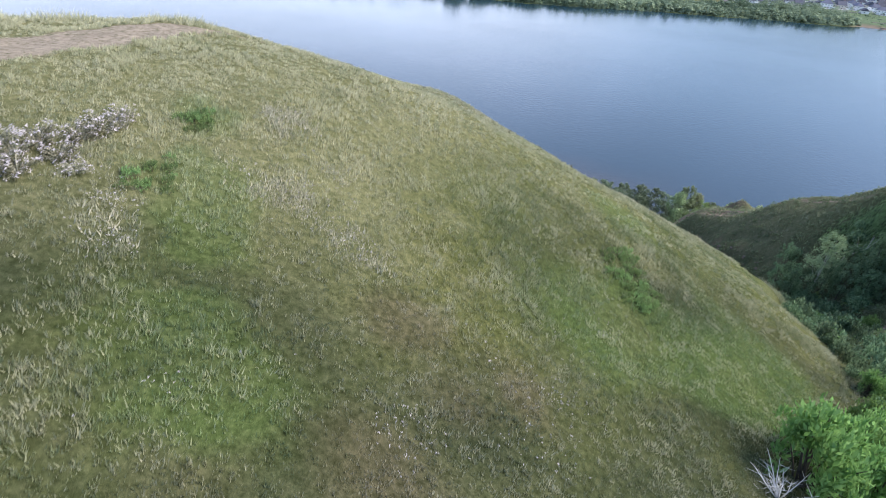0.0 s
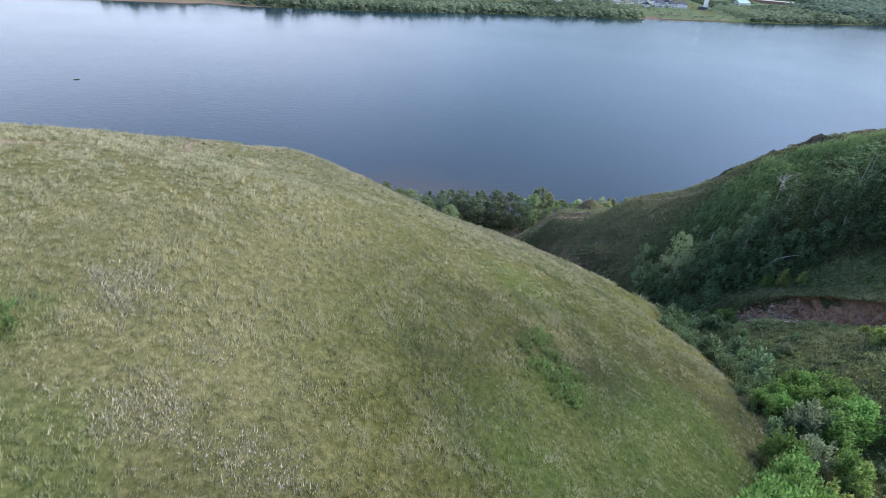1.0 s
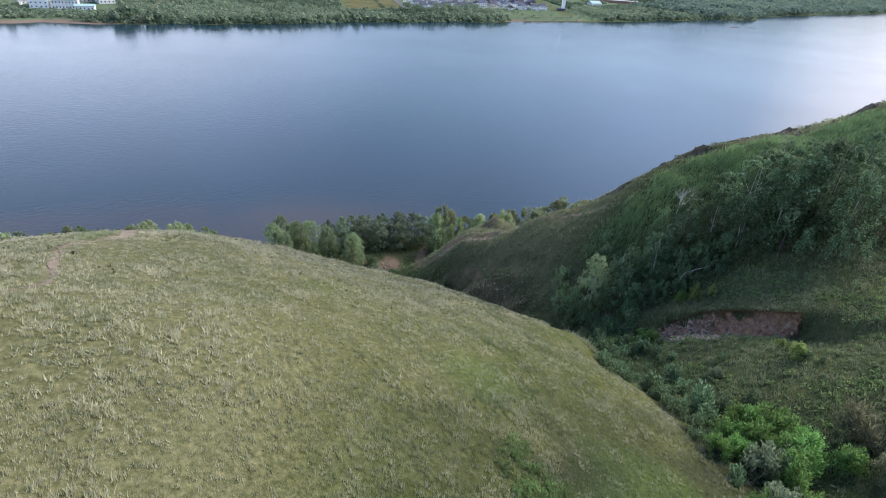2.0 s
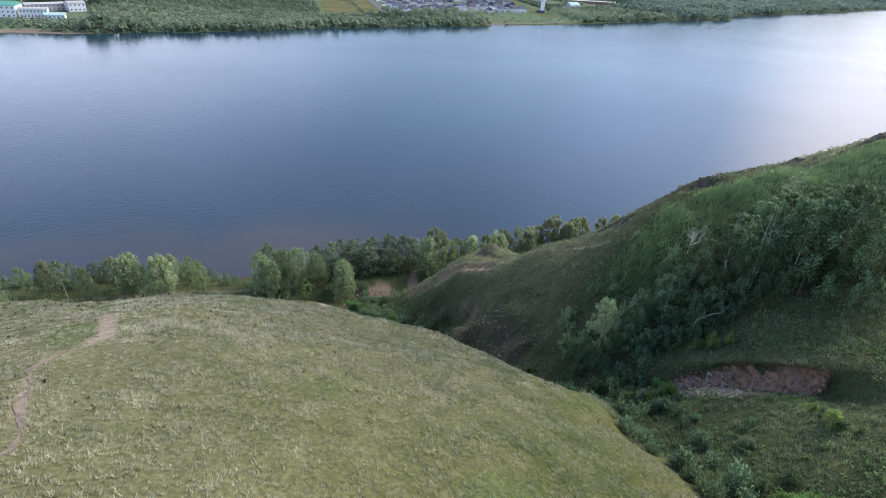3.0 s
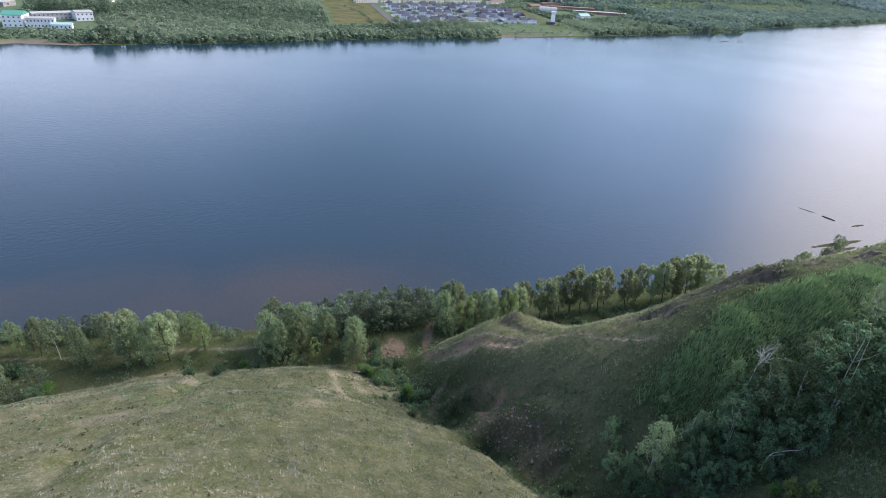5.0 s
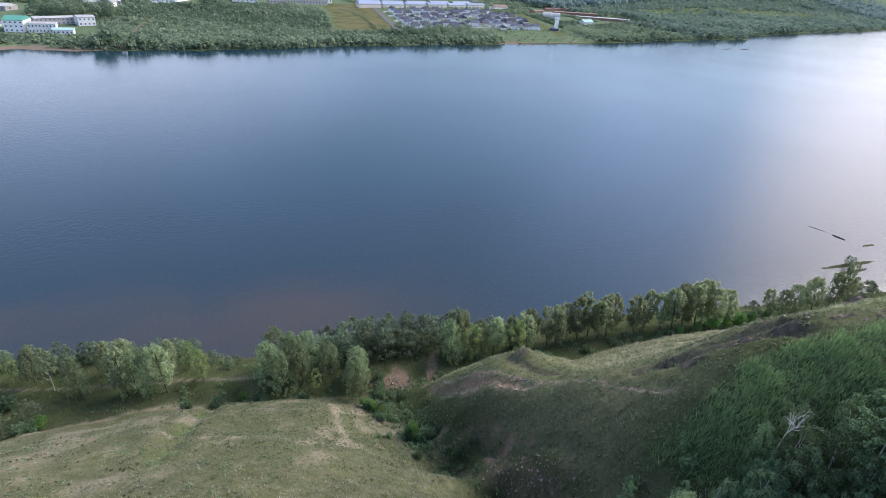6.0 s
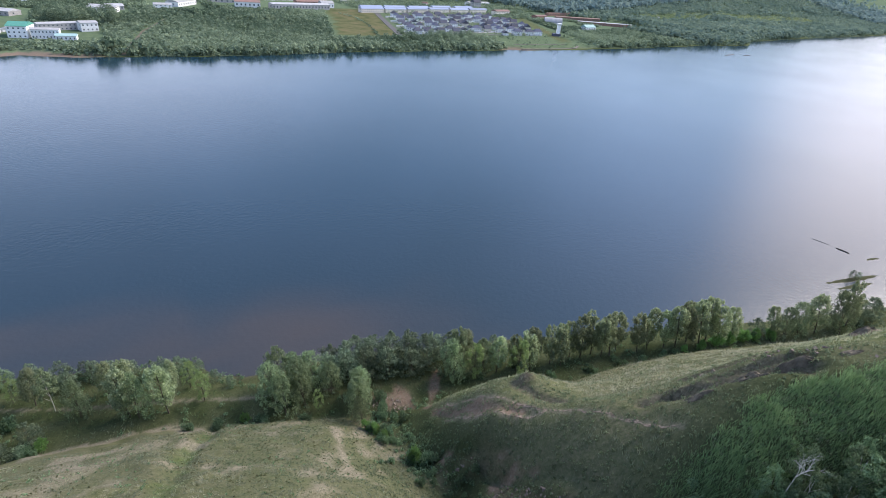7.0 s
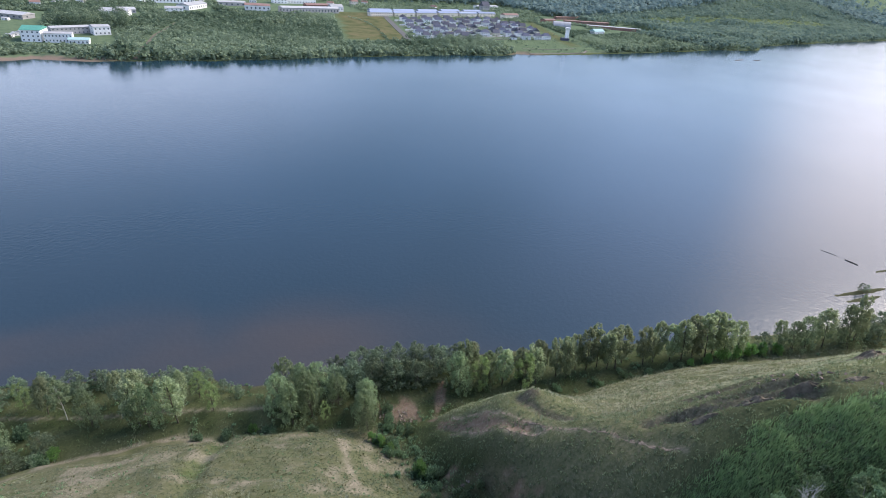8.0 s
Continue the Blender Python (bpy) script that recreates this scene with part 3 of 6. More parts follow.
    for line, drop, reach in SCARPS[1:6]:
        crag = np.maximum(crag, 0.7 * smooth(1.9, 0.4, line_distance(x, y, line) + 0.8 * n2))
    out["crag"] = np.where(x < 330, crag, 0)
    out["soil"] = np.where(x < 330, soil, 0)
    ragged = fbm(x, y, 1.3, 3, 57)
    track = 0.95 * smooth(0.7, 0.1, line_distance(x, y, HILL_PATH) + 0.2 * n2 + 0.35 * ragged * np.maximum(smooth(60, 63, y), smooth(43, 39, y)) + 0.35 - 1.75 * smooth(43, 38, y) - (0.62 + 0.25 * n2) * smooth(60, 63, y) * smooth(74, 70.5, y))
    bare = 0.5 * smooth(0.1, 0.75, fbm(x, y, 7, 4, 55)) * smooth(92, 104, y) * smooth(52, 44, x) * (y < foot)
    bare = np.maximum(bare, 0.36 * smooth(4.5, 1.0, line_distance(x, y, [(-20, 108), (-12.9, 115.2), (-8.7, 125.4), (-2.3, 133.8), (3, 141)]) + 2.4 * n2))
    bare = np.maximum(bare, 0.45 * smooth(2.4, 0.6, np.minimum(np.hypot(x - 31, (y - 117.5) * 0.6), np.hypot(x - 40, (y - 122.5) * 0.6)) + 1.5 * n2))
    track = np.maximum(track, bare)
    track = np.maximum(track, 0.6 * smooth(1.5, 0.3, line_distance(x, y, [(33, 112), (34.5, 118), (35.6, 123.6), (38.6, 134.5)]) + 0.7 * n2))
    for t in TRACKS:
        track = np.maximum(track, 0.4 * smooth(0.9, 0.15, line_distance(x, y, t) + 0.35 * n2))
    out["track"] = np.where((x < 330) & (y < 300), track, 0)
    sand = np.where(y < 400, smooth(-2.2, -0.4, y - shore + 1.5 * n2) * (0.15 + 0.12 * smooth(7, 4, np.hypot(x - 12, y - 182))), smooth(9, 3, y - fs + 3 * n2) * np.clip(0.12 + 0.8 * smooth(40, -20, x) + 0.8 * smooth(40, 5, np.abs(x - 500)), 0, 1))
    out["sand"] = sand
    a = (x - 362) - (y - 725) * 0.31
    field = smooth(0, -8, a) * smooth(-95, -80, a + 6 * n1) * smooth(745, 775, y + 0.25 * a) * smooth(1085, 1060, y)
    out["field"] = np.maximum(field, 0.6 * smooth(15, 5, np.abs(x - 655 - (y - 770) * 0.45)) * smooth(700, 720, y) * smooth(1010, 960, y))
    green = smooth(0, 12, a) * smooth(330, 300, a) * smooth(745, 765, y) * smooth(1140, 1110, y)
    green = np.maximum(green, smooth(488, 498, x) * smooth(640, 625, x) * smooth(770, 760, y))
    green = np.maximum(green, smooth(-90, -70, x) * smooth(25, 10, x) * smooth(722, 735, y) * smooth(850, 830, y))
    out["thicket"] = out["thicket"] * (1 - 0.12 * green) * (1 - out["field"])
    return out


nx, ny = len(GX), len(GY)
idx = np.arange(nx * ny).reshape(ny, nx)
faces = np.stack([idx[:-1, :-1], idx[:-1, 1:], idx[1:, 1:], idx[1:, :-1]], -1).reshape(-1, 4)
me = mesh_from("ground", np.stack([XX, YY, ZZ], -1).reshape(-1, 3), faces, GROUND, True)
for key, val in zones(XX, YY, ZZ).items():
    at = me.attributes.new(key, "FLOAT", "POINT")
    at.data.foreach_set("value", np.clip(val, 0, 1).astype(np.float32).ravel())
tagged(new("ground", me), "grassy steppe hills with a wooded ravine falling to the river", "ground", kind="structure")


def river():
    xs = np.concatenate([outward(-200, -4700, 30)[::-1], steps((-200, 400, 5), (400, 1400, 20)), outward(1390, 4700, 30)])
    ys = np.concatenate([steps((-1500, 100, 50), (100, 260, 3), (260, 700, 10), (700, 1600, 30))])
    X, Y = np.meshgrid(xs, ys)
    i = np.arange(X.size).reshape(X.shape)
    f = np.stack([i[:-1, :-1], i[:-1, 1:], i[1:, 1:], i[1:, :-1]], -1).reshape(-1, 4)
    me = mesh_from("water", np.stack([X, Y, 0 * X], -1).reshape(-1, 3), f, WATER, True)
    shore = np.interp(X, *NEAR_SHORE.T)
    out = 0.16 * smooth(190, 20, Y - shore) + (0.42 + 0.2 * fbm(X, Y * 2.5, 30, 2, 5)) * smooth(46, 4, Y - shore + 12 * fbm(X, Y, 40, 2, 3)) * smooth(120, 40, np.abs(X - 12))
    at = me.attributes.new("shoal", "FLOAT", "POINT")
    at.data.foreach_set("value", np.clip(out, 0, 1).astype(np.float32).ravel())
    tagged(new("water", me), "wide calm river reflecting the cloudy evening sky", "water", kind="structure")


river()


# ---------------------------------------------------------------- plants
def tube(points, radii, sides=6):
    """A tapered tube along points."""
    points = np.asarray(points, float)
    rings = []
    for i, p in enumerate(points):
        d = points[min(i + 1, len(points) - 1)] - points[max(i - 1, 0)]
        d = d / max(np.linalg.norm(d), 1e-6)
        a = np.cross(d, (0.3, 0.95, 0.1))
        a /= np.linalg.norm(a)
        b = np.cross(d, a)
        ang = np.linspace(0, 2 * np.pi, sides, endpoint=False)
        rings.append(p + radii[i] * (np.cos(ang)[:, None] * a + np.sin(ang)[:, None] * b))
    v = np.concatenate(rings)
    f = [(i * sides + j, i * sides + (j + 1) % sides, (i + 1) * sides + (j + 1) % sides, (i + 1) * sides + j) for i in range(len(points) - 1) for j in range(sides)]
    return v, np.array(f)


def joined(pieces):
    vs, fs, n = [], [], 0
    for v, f in pieces:
        vs.append(v)
        fs.append(f + n)
        n += len(v)
    return np.concatenate(vs), np.concatenate(fs)


def unit(a):
    return a / np.maximum(np.linalg.norm(a, axis=-1, keepdims=True), 1e-9)


def leaves(r, centres, radii, per, size, flat=0.8, droop=0.0, lift=0.35, shoot=0.0, slim=0.5):
    """Sprays of leaves, as bent diamonds, over lobes of a crown."""
    c, rad = np.repeat(centres, per, 0), np.repeat(radii, per)
    out = unit(r.normal(size=(len(c), 3)))
    out[:, 2] = np.abs(out[:, 2]) * np.where(r.random(len(c)) < 0.72, 1, -1)
    p = c + out * (rad * r.random(len(c)) ** 0.38)[:, None] * (1, 1, flat)
    p[:, 2] -= droop * rad * r.random(len(c))
    nrm = unit(out + (0, 0, lift) + 0.55 * r.normal(size=out.shape))
    a = unit(np.cross(nrm, unit(r.normal(size=out.shape)) + (0, 0, 0.01)))
    a[:, 2] -= droop
    a = unit(a * (1 - shoot) + shoot * (0.55 * out + (0, 0, 0.85)))
    nrm = unit(nrm - a * np.sum(nrm * a, 1, keepdims=True))
    b = unit(np.cross(nrm, a))
    s = (size * (0.55 + 0.9 * r.random(len(c))))[:, None]
    v = np.stack([p - a * s, p + b * s * slim + nrm * s * 0.14, p + a * s, p - b * s * slim - nrm * s * 0.1], 1).reshape(-1, 3)
    return v, np.arange(len(v)).reshape(-1, 4)


def crown_lobes(r, n, top, low, wide, shape, lean=(0, 0)):
    """Lobes over an uneven crown: shape gives the half-width at a height from 0 (low) to 1 (top)."""
    t = np.sort(r.random(n)) ** 0.9
    ang = r.random(n) * 2 * np.pi
    w = wide * np.interp(t, *shape) * (0.35 + 0.65 * r.random(n) ** 0.5)
    z = low + (top - low) * t
    c = np.stack([np.cos(ang) * w + lean[0] * t, np.sin(ang) * w + lean[1] * t, z], 1)
    return c, wide * (0.24 + 0.2 * r.random(n)) * np.interp(t, [0, 0.8, 1], [1, 0.9, 0.6])


def tree(name, seed, label, leaf, bark, low=2.2, wide=2.4, lobes=34, per=110, size=0.15, shape=((0, 0.3, 0.7, 1), (0.6, 1, 0.85, 0.25)), stems=1, droop=0.0, lean=0.5, girth=0.11, category="tree", group="", shoot=0.0, flat=0.8, slim=0.5, puff=1.0):
    """A tree ten metres high: tapered trunk with limbs, and a crown of leaf sprays. Built at the origin."""
    r = np.random.default_rng(seed)
    thing = new(name)
    tips, wood = [], []
    off = (r.normal() * lean, r.normal() * lean)
    c, rad = crown_lobes(r, lobes, 9.6, low, wide, shape, off)
    for s in range(stems):
        foot = (r.normal() * 0.25 * (stems > 1), r.normal() * 0.25 * (stems > 1), -0.35)
        head = np.array([off[0] * 0.8 + r.normal() * 0.5 * (stems > 1), off[1] * 0.8 + r.normal() * 0.5 * (stems > 1), 8.8])
        ts = np.linspace(0, 1, 8)
        bend = 0.22 * np.sin(ts * 3 + r.random() * 6)
        line = np.array(foot) + (head - foot) * ts[:, None] + np.stack([bend, -bend * 0.6, 0 * ts], 1)
        wood.append(tube(line, girth * (1 - 0.86 * ts) / stems ** 0.35, 7))
    for k in range(9):
        i = r.integers(0, len(c))
        zt = max(0.8, c[i, 2] - 1.6 - r.random())
        base = np.array([off[0] * 0.8 * zt / 9, off[1] * 0.8 * zt / 9, zt])
        mid = (base + c[i]) / 2 + (0, 0, -0.15)
        wood.append(tube([base, mid, c[i]], [girth * 0.3, girth * 0.16, 0.012], 5))
    v, f = joined(wood)
    part("trunk", mesh_from("trunk", v, f, bark, True), bark, thing)
    v, f = leaves(r, c, rad * puff, per, size, flat=flat, droop=droop, shoot=shoot, slim=slim)
    part("crown", mesh_from("crown", v, f, leaf), leaf, thing)
    return tagged(thing, label, category, group)


def shrub(name, seed, label, leaf, wide=1.0, high=1.3, lobes=26, per=45, size=0.1, group="", stalks=9, droop=0.0, category="shrub", shoot=0.6, slim=0.36, puff=0.2):
    """A shrub about high metres tall: a fan of leafy upright shoots of uneven length."""
    r = np.random.default_rng(seed)
    thing = new(name)
    t = r.random(lobes) ** 0.75
    ang = r.random(lobes) * 2 * np.pi
    w = wide * (0.15 + 0.8 * r.random(lobes) ** 0.7) * np.interp(t, [0, 0.5, 1], [1, 0.8, 0.45])
    c = np.stack([np.cos(ang) * w * 1.15, np.sin(ang) * w * 0.85, 0.12 + t * high * (0.65 + 0.4 * r.random(lobes))], 1)
    wood = []
    for k in range(stalks):
        i = r.integers(0, lobes)
        wood.append(tube([(0.08 * r.normal(), 0.08 * r.normal(), -0.25), c[i] * (0.5, 0.5, 0.55), c[i] + (0, 0, 0.2)], [0.03, 0.02, 0.006], 5))
    v, f = joined(wood)
    part("stalk", mesh_from("stalk", v, f, BARK, True), BARK, thing)
    v, f = leaves(r, c, wide * puff * (0.7 + 0.7 * r.random(lobes)), per, size, flat=1.7, droop=droop, shoot=shoot, slim=slim)
    v[:, 2] = np.maximum(v[:, 2], -0.15)
    part("foliage", mesh_from("foliage", v, f, leaf), leaf, thing)
    return tagged(thing, label, category, group)


def stand(template, spots, squash=0.12, wind=0.0):
    """Copies of the template at (x, y, height factor); the template takes the first spot itself."""
    for i, (x, y, h) in reversed(list(enumerate(spots))):
        w = h * (1 + squash * float(value_noise(x * 3.1, y * 2.7, 1.0, 77)))
        m = Matrix.Translation((x, y, float(height(x, y)))) @ Matrix.Rotation(radians(wind), 4, Vector((-0.53, -0.85, 0))) @ Matrix.Rotation(float(value_noise(x * 1.7, y * 1.3, 1.0, 5)) * 3.1, 4, "Z") @ Matrix.Diagonal((w, w, h, 1))
        if i == 0:
            template.matrix_basis = m
        else:
            copy_thing(template, m)



def undergrowth():
    """Rank bushes under the bank trees and along the mouth of the ravine."""
    r = np.random.default_rng(29)
    x, y = scatter(3000, -36, 226, 98, 190, lambda x, y: smooth(-4, 1, y - np.interp(x, *FOOT_LINE.T)) * smooth(1, -2, y - np.interp(x, *NEAR_SHORE.T)) * np.clip(0.45 + 0.9 * fbm(x, y, 9, 2, 13), 0, 1) * (line_distance(x, y, TRACKS[0]) > 2.2) * (np.hypot(x - 56.6, y - 140.5) > 4), 29)
    x2, y2 = scatter(160, 43, 54, 112, 136, lambda x, y: smooth(4, 1.5, np.abs(x - np.interp(y, [112, 127, 136], [50, 50.5, 49]))), 30)
    x3, y3 = scatter(900, -36, 28, 160, 206, lambda x, y: smooth(-9, -5, y - np.interp(x, *NEAR_SHORE.T)) * smooth(1.2, 0, y - np.interp(x, *NEAR_SHORE.T)), 31)
    x, y = np.r_[x, x2, x3], np.r_[y, y2, y3]
    s = 0.45 + 0.8 * r.random(len(x)) ** 2
    v, f = leaves(r, np.stack([x, y, height(x, y) + s * 0.5], 1), s, 34, 0.2, flat=0.9, lift=0.5, shoot=0.3)
    tagged(new("undergrowth", mesh_from("undergrowth", v, f, MIDLEAF)), "dark green undergrowth beneath the bank trees", "bushes", kind="stuff")


UMBEL = ((0, 0.25, 0.65, 1), (0.75, 1, 0.9, 0.35))
SPIRE = ((0, 0.35, 0.75, 1), (0.55, 0.95, 0.9, 0.4))
DOME = ((0, 0.3, 0.7, 1), (0.95, 1, 0.85, 0.3))

poplars = [tree("poplar_tree", 11 + k, "tall pale green poplar with bare lower trunk by the river", POPLAR, BARK, low=2.4, wide=2.0, lobes=84, per=44, size=0.175, shape=SPIRE, lean=0.35, shoot=0.4, flat=1.9, slim=0.5, puff=0.76, girth=0.13, group="bank trees") for k in range(3)]
willows = [tree("willow_tree", 31 + k, "broad grey-green willow with foliage nearly to the ground", WILLOW, BARK, low=0.5, wide=3.0, lobes=104, per=42, size=0.165, shape=DOME, stems=3, droop=0.0, shoot=0.5, flat=2.3, slim=0.42, puff=0.5, group="bank trees") for k in range(2)]
alders = [tree("alder_tree", 51 + k, "dark bushy alder in the thicket by the water", ALDERLEAF, BARK, low=0.2, wide=3.6, lobes=62, per=44, size=0.19, puff=0.8, shape=DOME, stems=3, slim=0.6, lean=0.2, flat=0.95, shoot=0.3, group="bank thicket") for k in range(2)]
limes = [tree("young_tree", 61, "young bright light-green tree among the bank trees", FRESHLEAF, BARK, low=1.5, wide=2.0, lobes=40, per=70, size=0.15, shape=UMBEL, group="bank trees", shoot=0.5, flat=1.3, slim=0.35, puff=0.8)]
birches = [tree("birch_tree", 71 + k, "birch with white trunk and hanging dark green foliage in the ravine", MIDLEAF, BIRCH, low=1.2, wide=2.4, lobes=48, per=100, size=0.122, puff=0.7, slim=0.46, shape=SPIRE, stems=1 + k % 2, droop=0.3, lean=0.6, girth=0.085, group="ravine trees") for k in range(3)]
aspens = [tree("aspen_tree", 81 + k, "dense dark green aspen in the wooded ravine", MIDLEAF if k else DARKLEAF, BARK, low=0.3, wide=2.7, lobes=42, per=90, size=0.13, slim=0.48, shoot=0.3, flat=1.5, puff=0.7, shape=UMBEL, lean=0.6, group="ravine trees") for k in range(2)]
grey_birch = tree("birch_tree", 95, "bushy grey-green birch standing alone over the ravine", WILLOW, BIRCH, low=0.7, wide=2.5, lobes=90, per=75, size=0.11, shape=UMBEL, stems=2, girth=0.09, puff=0.7, shoot=0.3, flat=1.2, slim=0.36, group="ravine trees")
bank_birch = tree("birch_tree", 91, "slender birch with a white leaning trunk on the bank", WILLOW, BIRCH, low=4.0, wide=1.9, lobes=30, per=100, size=0.14, shape=UMBEL, lean=1.0, girth=0.075, group="bank trees")

stand(bank_birch, [(-16.6, 173.6, 1.2)])
stand(willows[0], [(33.2, 158.2, 1.28), (29.8, 152.6, 1.31), (36.6, 152.4, 1.28), (31.6, 148.8, 1.16), (78.0, 143.0, 1.46), (-28.5, 166, 1.19), (188.8, 110.2, 1.27), (50.4, 146.4, 0.92)], wind=7)
stand(willows[1], [(47.2, 140.4, 1.1), (49.2, 144.6, 0.95), (46.2, 136.6, 0.75), (36.8, 158.0, 1.10), (41.2, 154.8, 1.16), (36.0, 148.4, 0.98), (43.5, 150.2, 0.98), (0.6, 162.6, 1.25), (74.9, 141.2, 1.34), (83.6, 139.4, 1.12), (204.2, 104, 1.59), (183.6, 111.2, 1.11), (-11, 168.5, 1.06)], wind=7)
stand(poplars[0], [(96.4, 134.8, 1.33), (103.6, 134.4, 1.27), (113.6, 132.6, 1.43), (131.5, 127.4, 1.41), (147.5, 121.8, 1.59), (158.6, 118.6, 1.54), (-1.6, 163.4, 1.40), (118, 132.5, 1.48), (210.4, 104.6, 1.70)], wind=7)
stand(poplars[1], [(99.9, 137, 1.22), (108.7, 134.6, 1.22), (122.6, 129.8, 1.43), (126.5, 130.5, 1.36), (140.5, 124.3, 1.33), (153.1, 121.4, 1.59), (7.0, 161.0, 1.40), (195.8, 108, 1.48), (151, 124, 1.38)], wind=7)
stand(poplars[2], [(-0.8, 170.6, 1.25), (8.6, 166.6, 1.02), (-20.5, 178, 1.06), (-30.5, 175, 1.25), (93.6, 137.4, 1.23), (105.7, 132.6, 1.17), (111, 134.5, 1.17), (119.8, 130.6, 1.38), (135.6, 126.6, 1.11), (144.6, 123.6, 1.54), (156, 121, 1.51), (164.6, 117.6, 1.17), (-5.5, 175.5, 1.00), (179.2, 113.4, 1.06), (80.6, 145.5, 1.23), (137.5, 128, 1.27), (86.8, 138.2, 1.18)], wind=7)
stand(alders[0], [(255.0, 122.9, 0.42), (258.5, 122.0, 0.3), (47, 159.6, 0.97), (52, 157.1, 1.09), (57, 155.2, 1.09), (62.4, 153.2, 1.09), (67, 151.6, 1.09), (55, 160.2, 0.97), (64.5, 158.0, 0.97), (71.5, 149.1, 1.14), (-31.5, 186, 0.88), (-18, 184, 0.75), (218, 101, 1.06), (-25.5, 159, 0.75), (174.3, 115.5, 0.69), (5, 178.4, 0.56), (11.5, 177.5, 0.56), (14, 172, 0.50)], wind=7)
stand(alders[1], [(-27, 190, 0.6), (-21.5, 190.5, 0.55), (-15, 187.5, 0.6), (-10, 186.5, 0.5), (-4, 182.5, 0.6), (0.5, 182, 0.5), (7.5, 181, 0.45), (-33, 192, 0.6), (-13, 181, 0.6), (15.5, 176, 0.5), (19, 169.5, 0.45), (22, 165.5, 0.4), (-1.5, 177.5, 0.6), (49.6, 153.6, 1.04), (54.6, 152.2, 1.04), (60, 150.0, 0.97), (65.6, 147.6, 0.92), (69, 154.2, 1.09), (60, 158.6, 0.97), (45.4, 155.6, 0.92), (75, 151.2, 0.99), (-8, 184, 0.62), (80, 150.6, 0.95), (222, 103, 0.95), (-34, 170, 0.88), (-20, 163, 0.69), (90, 143, 0.90)], wind=7)
stand(limes[0], [(79.4, 139.0, 1.25), (90.3, 133.8, 1.37), (14.6, 161.6, 1.00), (12.4, 168, 0.88), (-25, 182, 0.88), (38.6, 146.0, 0.67)])
stand(grey_birch, [(57.8, 65.0, 1.0), (84, 58, 0.67)])
stand(birches[0], [(76.5, 55.5, 1.22), (66.5, 61.8, 0.6)])
stand(birches[1], [(69.8, 61.0, 0.95), (73.5, 54.5, 1.45), (78.5, 47, 1.23), (64.5, 60.2, 0.9)])
stand(birches[2], [(72.3, 57.4, 1.19), (74.4, 50.5, 1.45), (83, 52, 0.77), (76.5, 43.5, 1.27), (80.5, 56, 0.73)])
stand(aspens[0], [(77.6, 50.6, 1.2), (78.6, 47.6, 1.2), (75.4, 53.4, 1.1), (68.5, 60.5, 0.75), (73.5, 48, 1.40), (64.8, 62, 0.5), (67.2, 58.4, 1.05), (75.8, 46.5, 1.45), (79.5, 51, 0.83), (60.8, 67, 0.5), (70, 54.5, 0.97), (86, 47.5, 0.86), (79.5, 40, 1.06), (63.5, 63.5, 0.45), (58.5, 60.9, 0.6), (60.8, 57.6, 0.5), (55.2, 65.5, 0.45), (60, 63.2, 0.66), (65, 60, 0.8), (66.6, 56.6, 0.6), (68.6, 53.6, 0.7)])
stand(aspens[1], [(67.7, 61.2, 0.6), (68.7, 61.9, 0.5), (71, 57, 1.03), (69.8, 64.0, 0.5), (68.0, 63.8, 0.5), (70.4, 62.6, 0.6), (67.2, 62.8, 0.45), (77, 52.5, 1.32), (76, 49, 1.45), (65, 57.5, 0.65), (71.5, 51.3, 1.08), (72.8, 62.2, 0.65), (82.5, 43.5, 0.83), (62.3, 62.6, 0.72), (77, 59.3, 0.61), (74, 41.5, 1.22), (57.5, 71.5, 0.55), (90, 44, 0.79), (66, 55, 0.7), (57.4, 63.6, 0.55), (59.3, 58.6, 0.52), (61.8, 56.4, 0.42), (54.9, 68.6, 0.45), (61, 61, 0.6), (63, 58.6, 0.5), (56, 66.5, 0.5)])

lime_shrubs = [shrub("green_shrub", 101 + k, "bright lime-green leafy shrub at the foot of the grassy slope", LIMELEAF, 1.15, 1.7, lobes=60, per=38, size=0.085, puff=0.2, group="ravine shrubs") for k in range(2)]
dark_shrubs = [shrub("dark_shrub", 111 + k, "dark green shrub in the ravine bottom", MIDLEAF if k else DARKLEAF, 1.3, 1.2, lobes=34, per=16, size=0.14, puff=0.25, group="ravine shrubs") for k in range(2)]
silver_shrub = shrub("silver_shrub", 121, "grey-green silvery shrub beside the lime-green ones", SILVERLEAF, 1.2, 1.4, lobes=44, per=45, size=0.09, group="ravine shrubs")
yellow_shrub = shrub("yellow_shrub", 122, "small yellow-green shrub growing on the ravine edge", YELLOWLEAF, 0.8, 1.3, lobes=26, per=36, size=0.1, group="ravine shrubs")
wispy_shrub = shrub("wispy_shrub", 123, "pale wispy shrub bent over by the wind", WISPLEAF, 1.5, 1.4, lobes=70, per=44, size=0.13, slim=0.12, stalks=16)
low_herbs = shrub("herb_clump", 124, "low clump of fresh green nettles on the meadow", HERBLEAF, 0.75, 0.34, lobes=14, per=14, size=0.078, group="herb clumps", category="plant", stalks=1)


def thicket(spots, more=2, far=1.3):
    """Each bush with smaller ones grown round it."""
    r = np.random.default_rng(len(spots))
    out = []
    for x, y, h in spots:
        out.append((x, y, h))
        for k in range(more):
            out.append((x + far * r.normal(), y + far * r.normal(), h * (0.45 + 0.5 * r.random())))
    return out


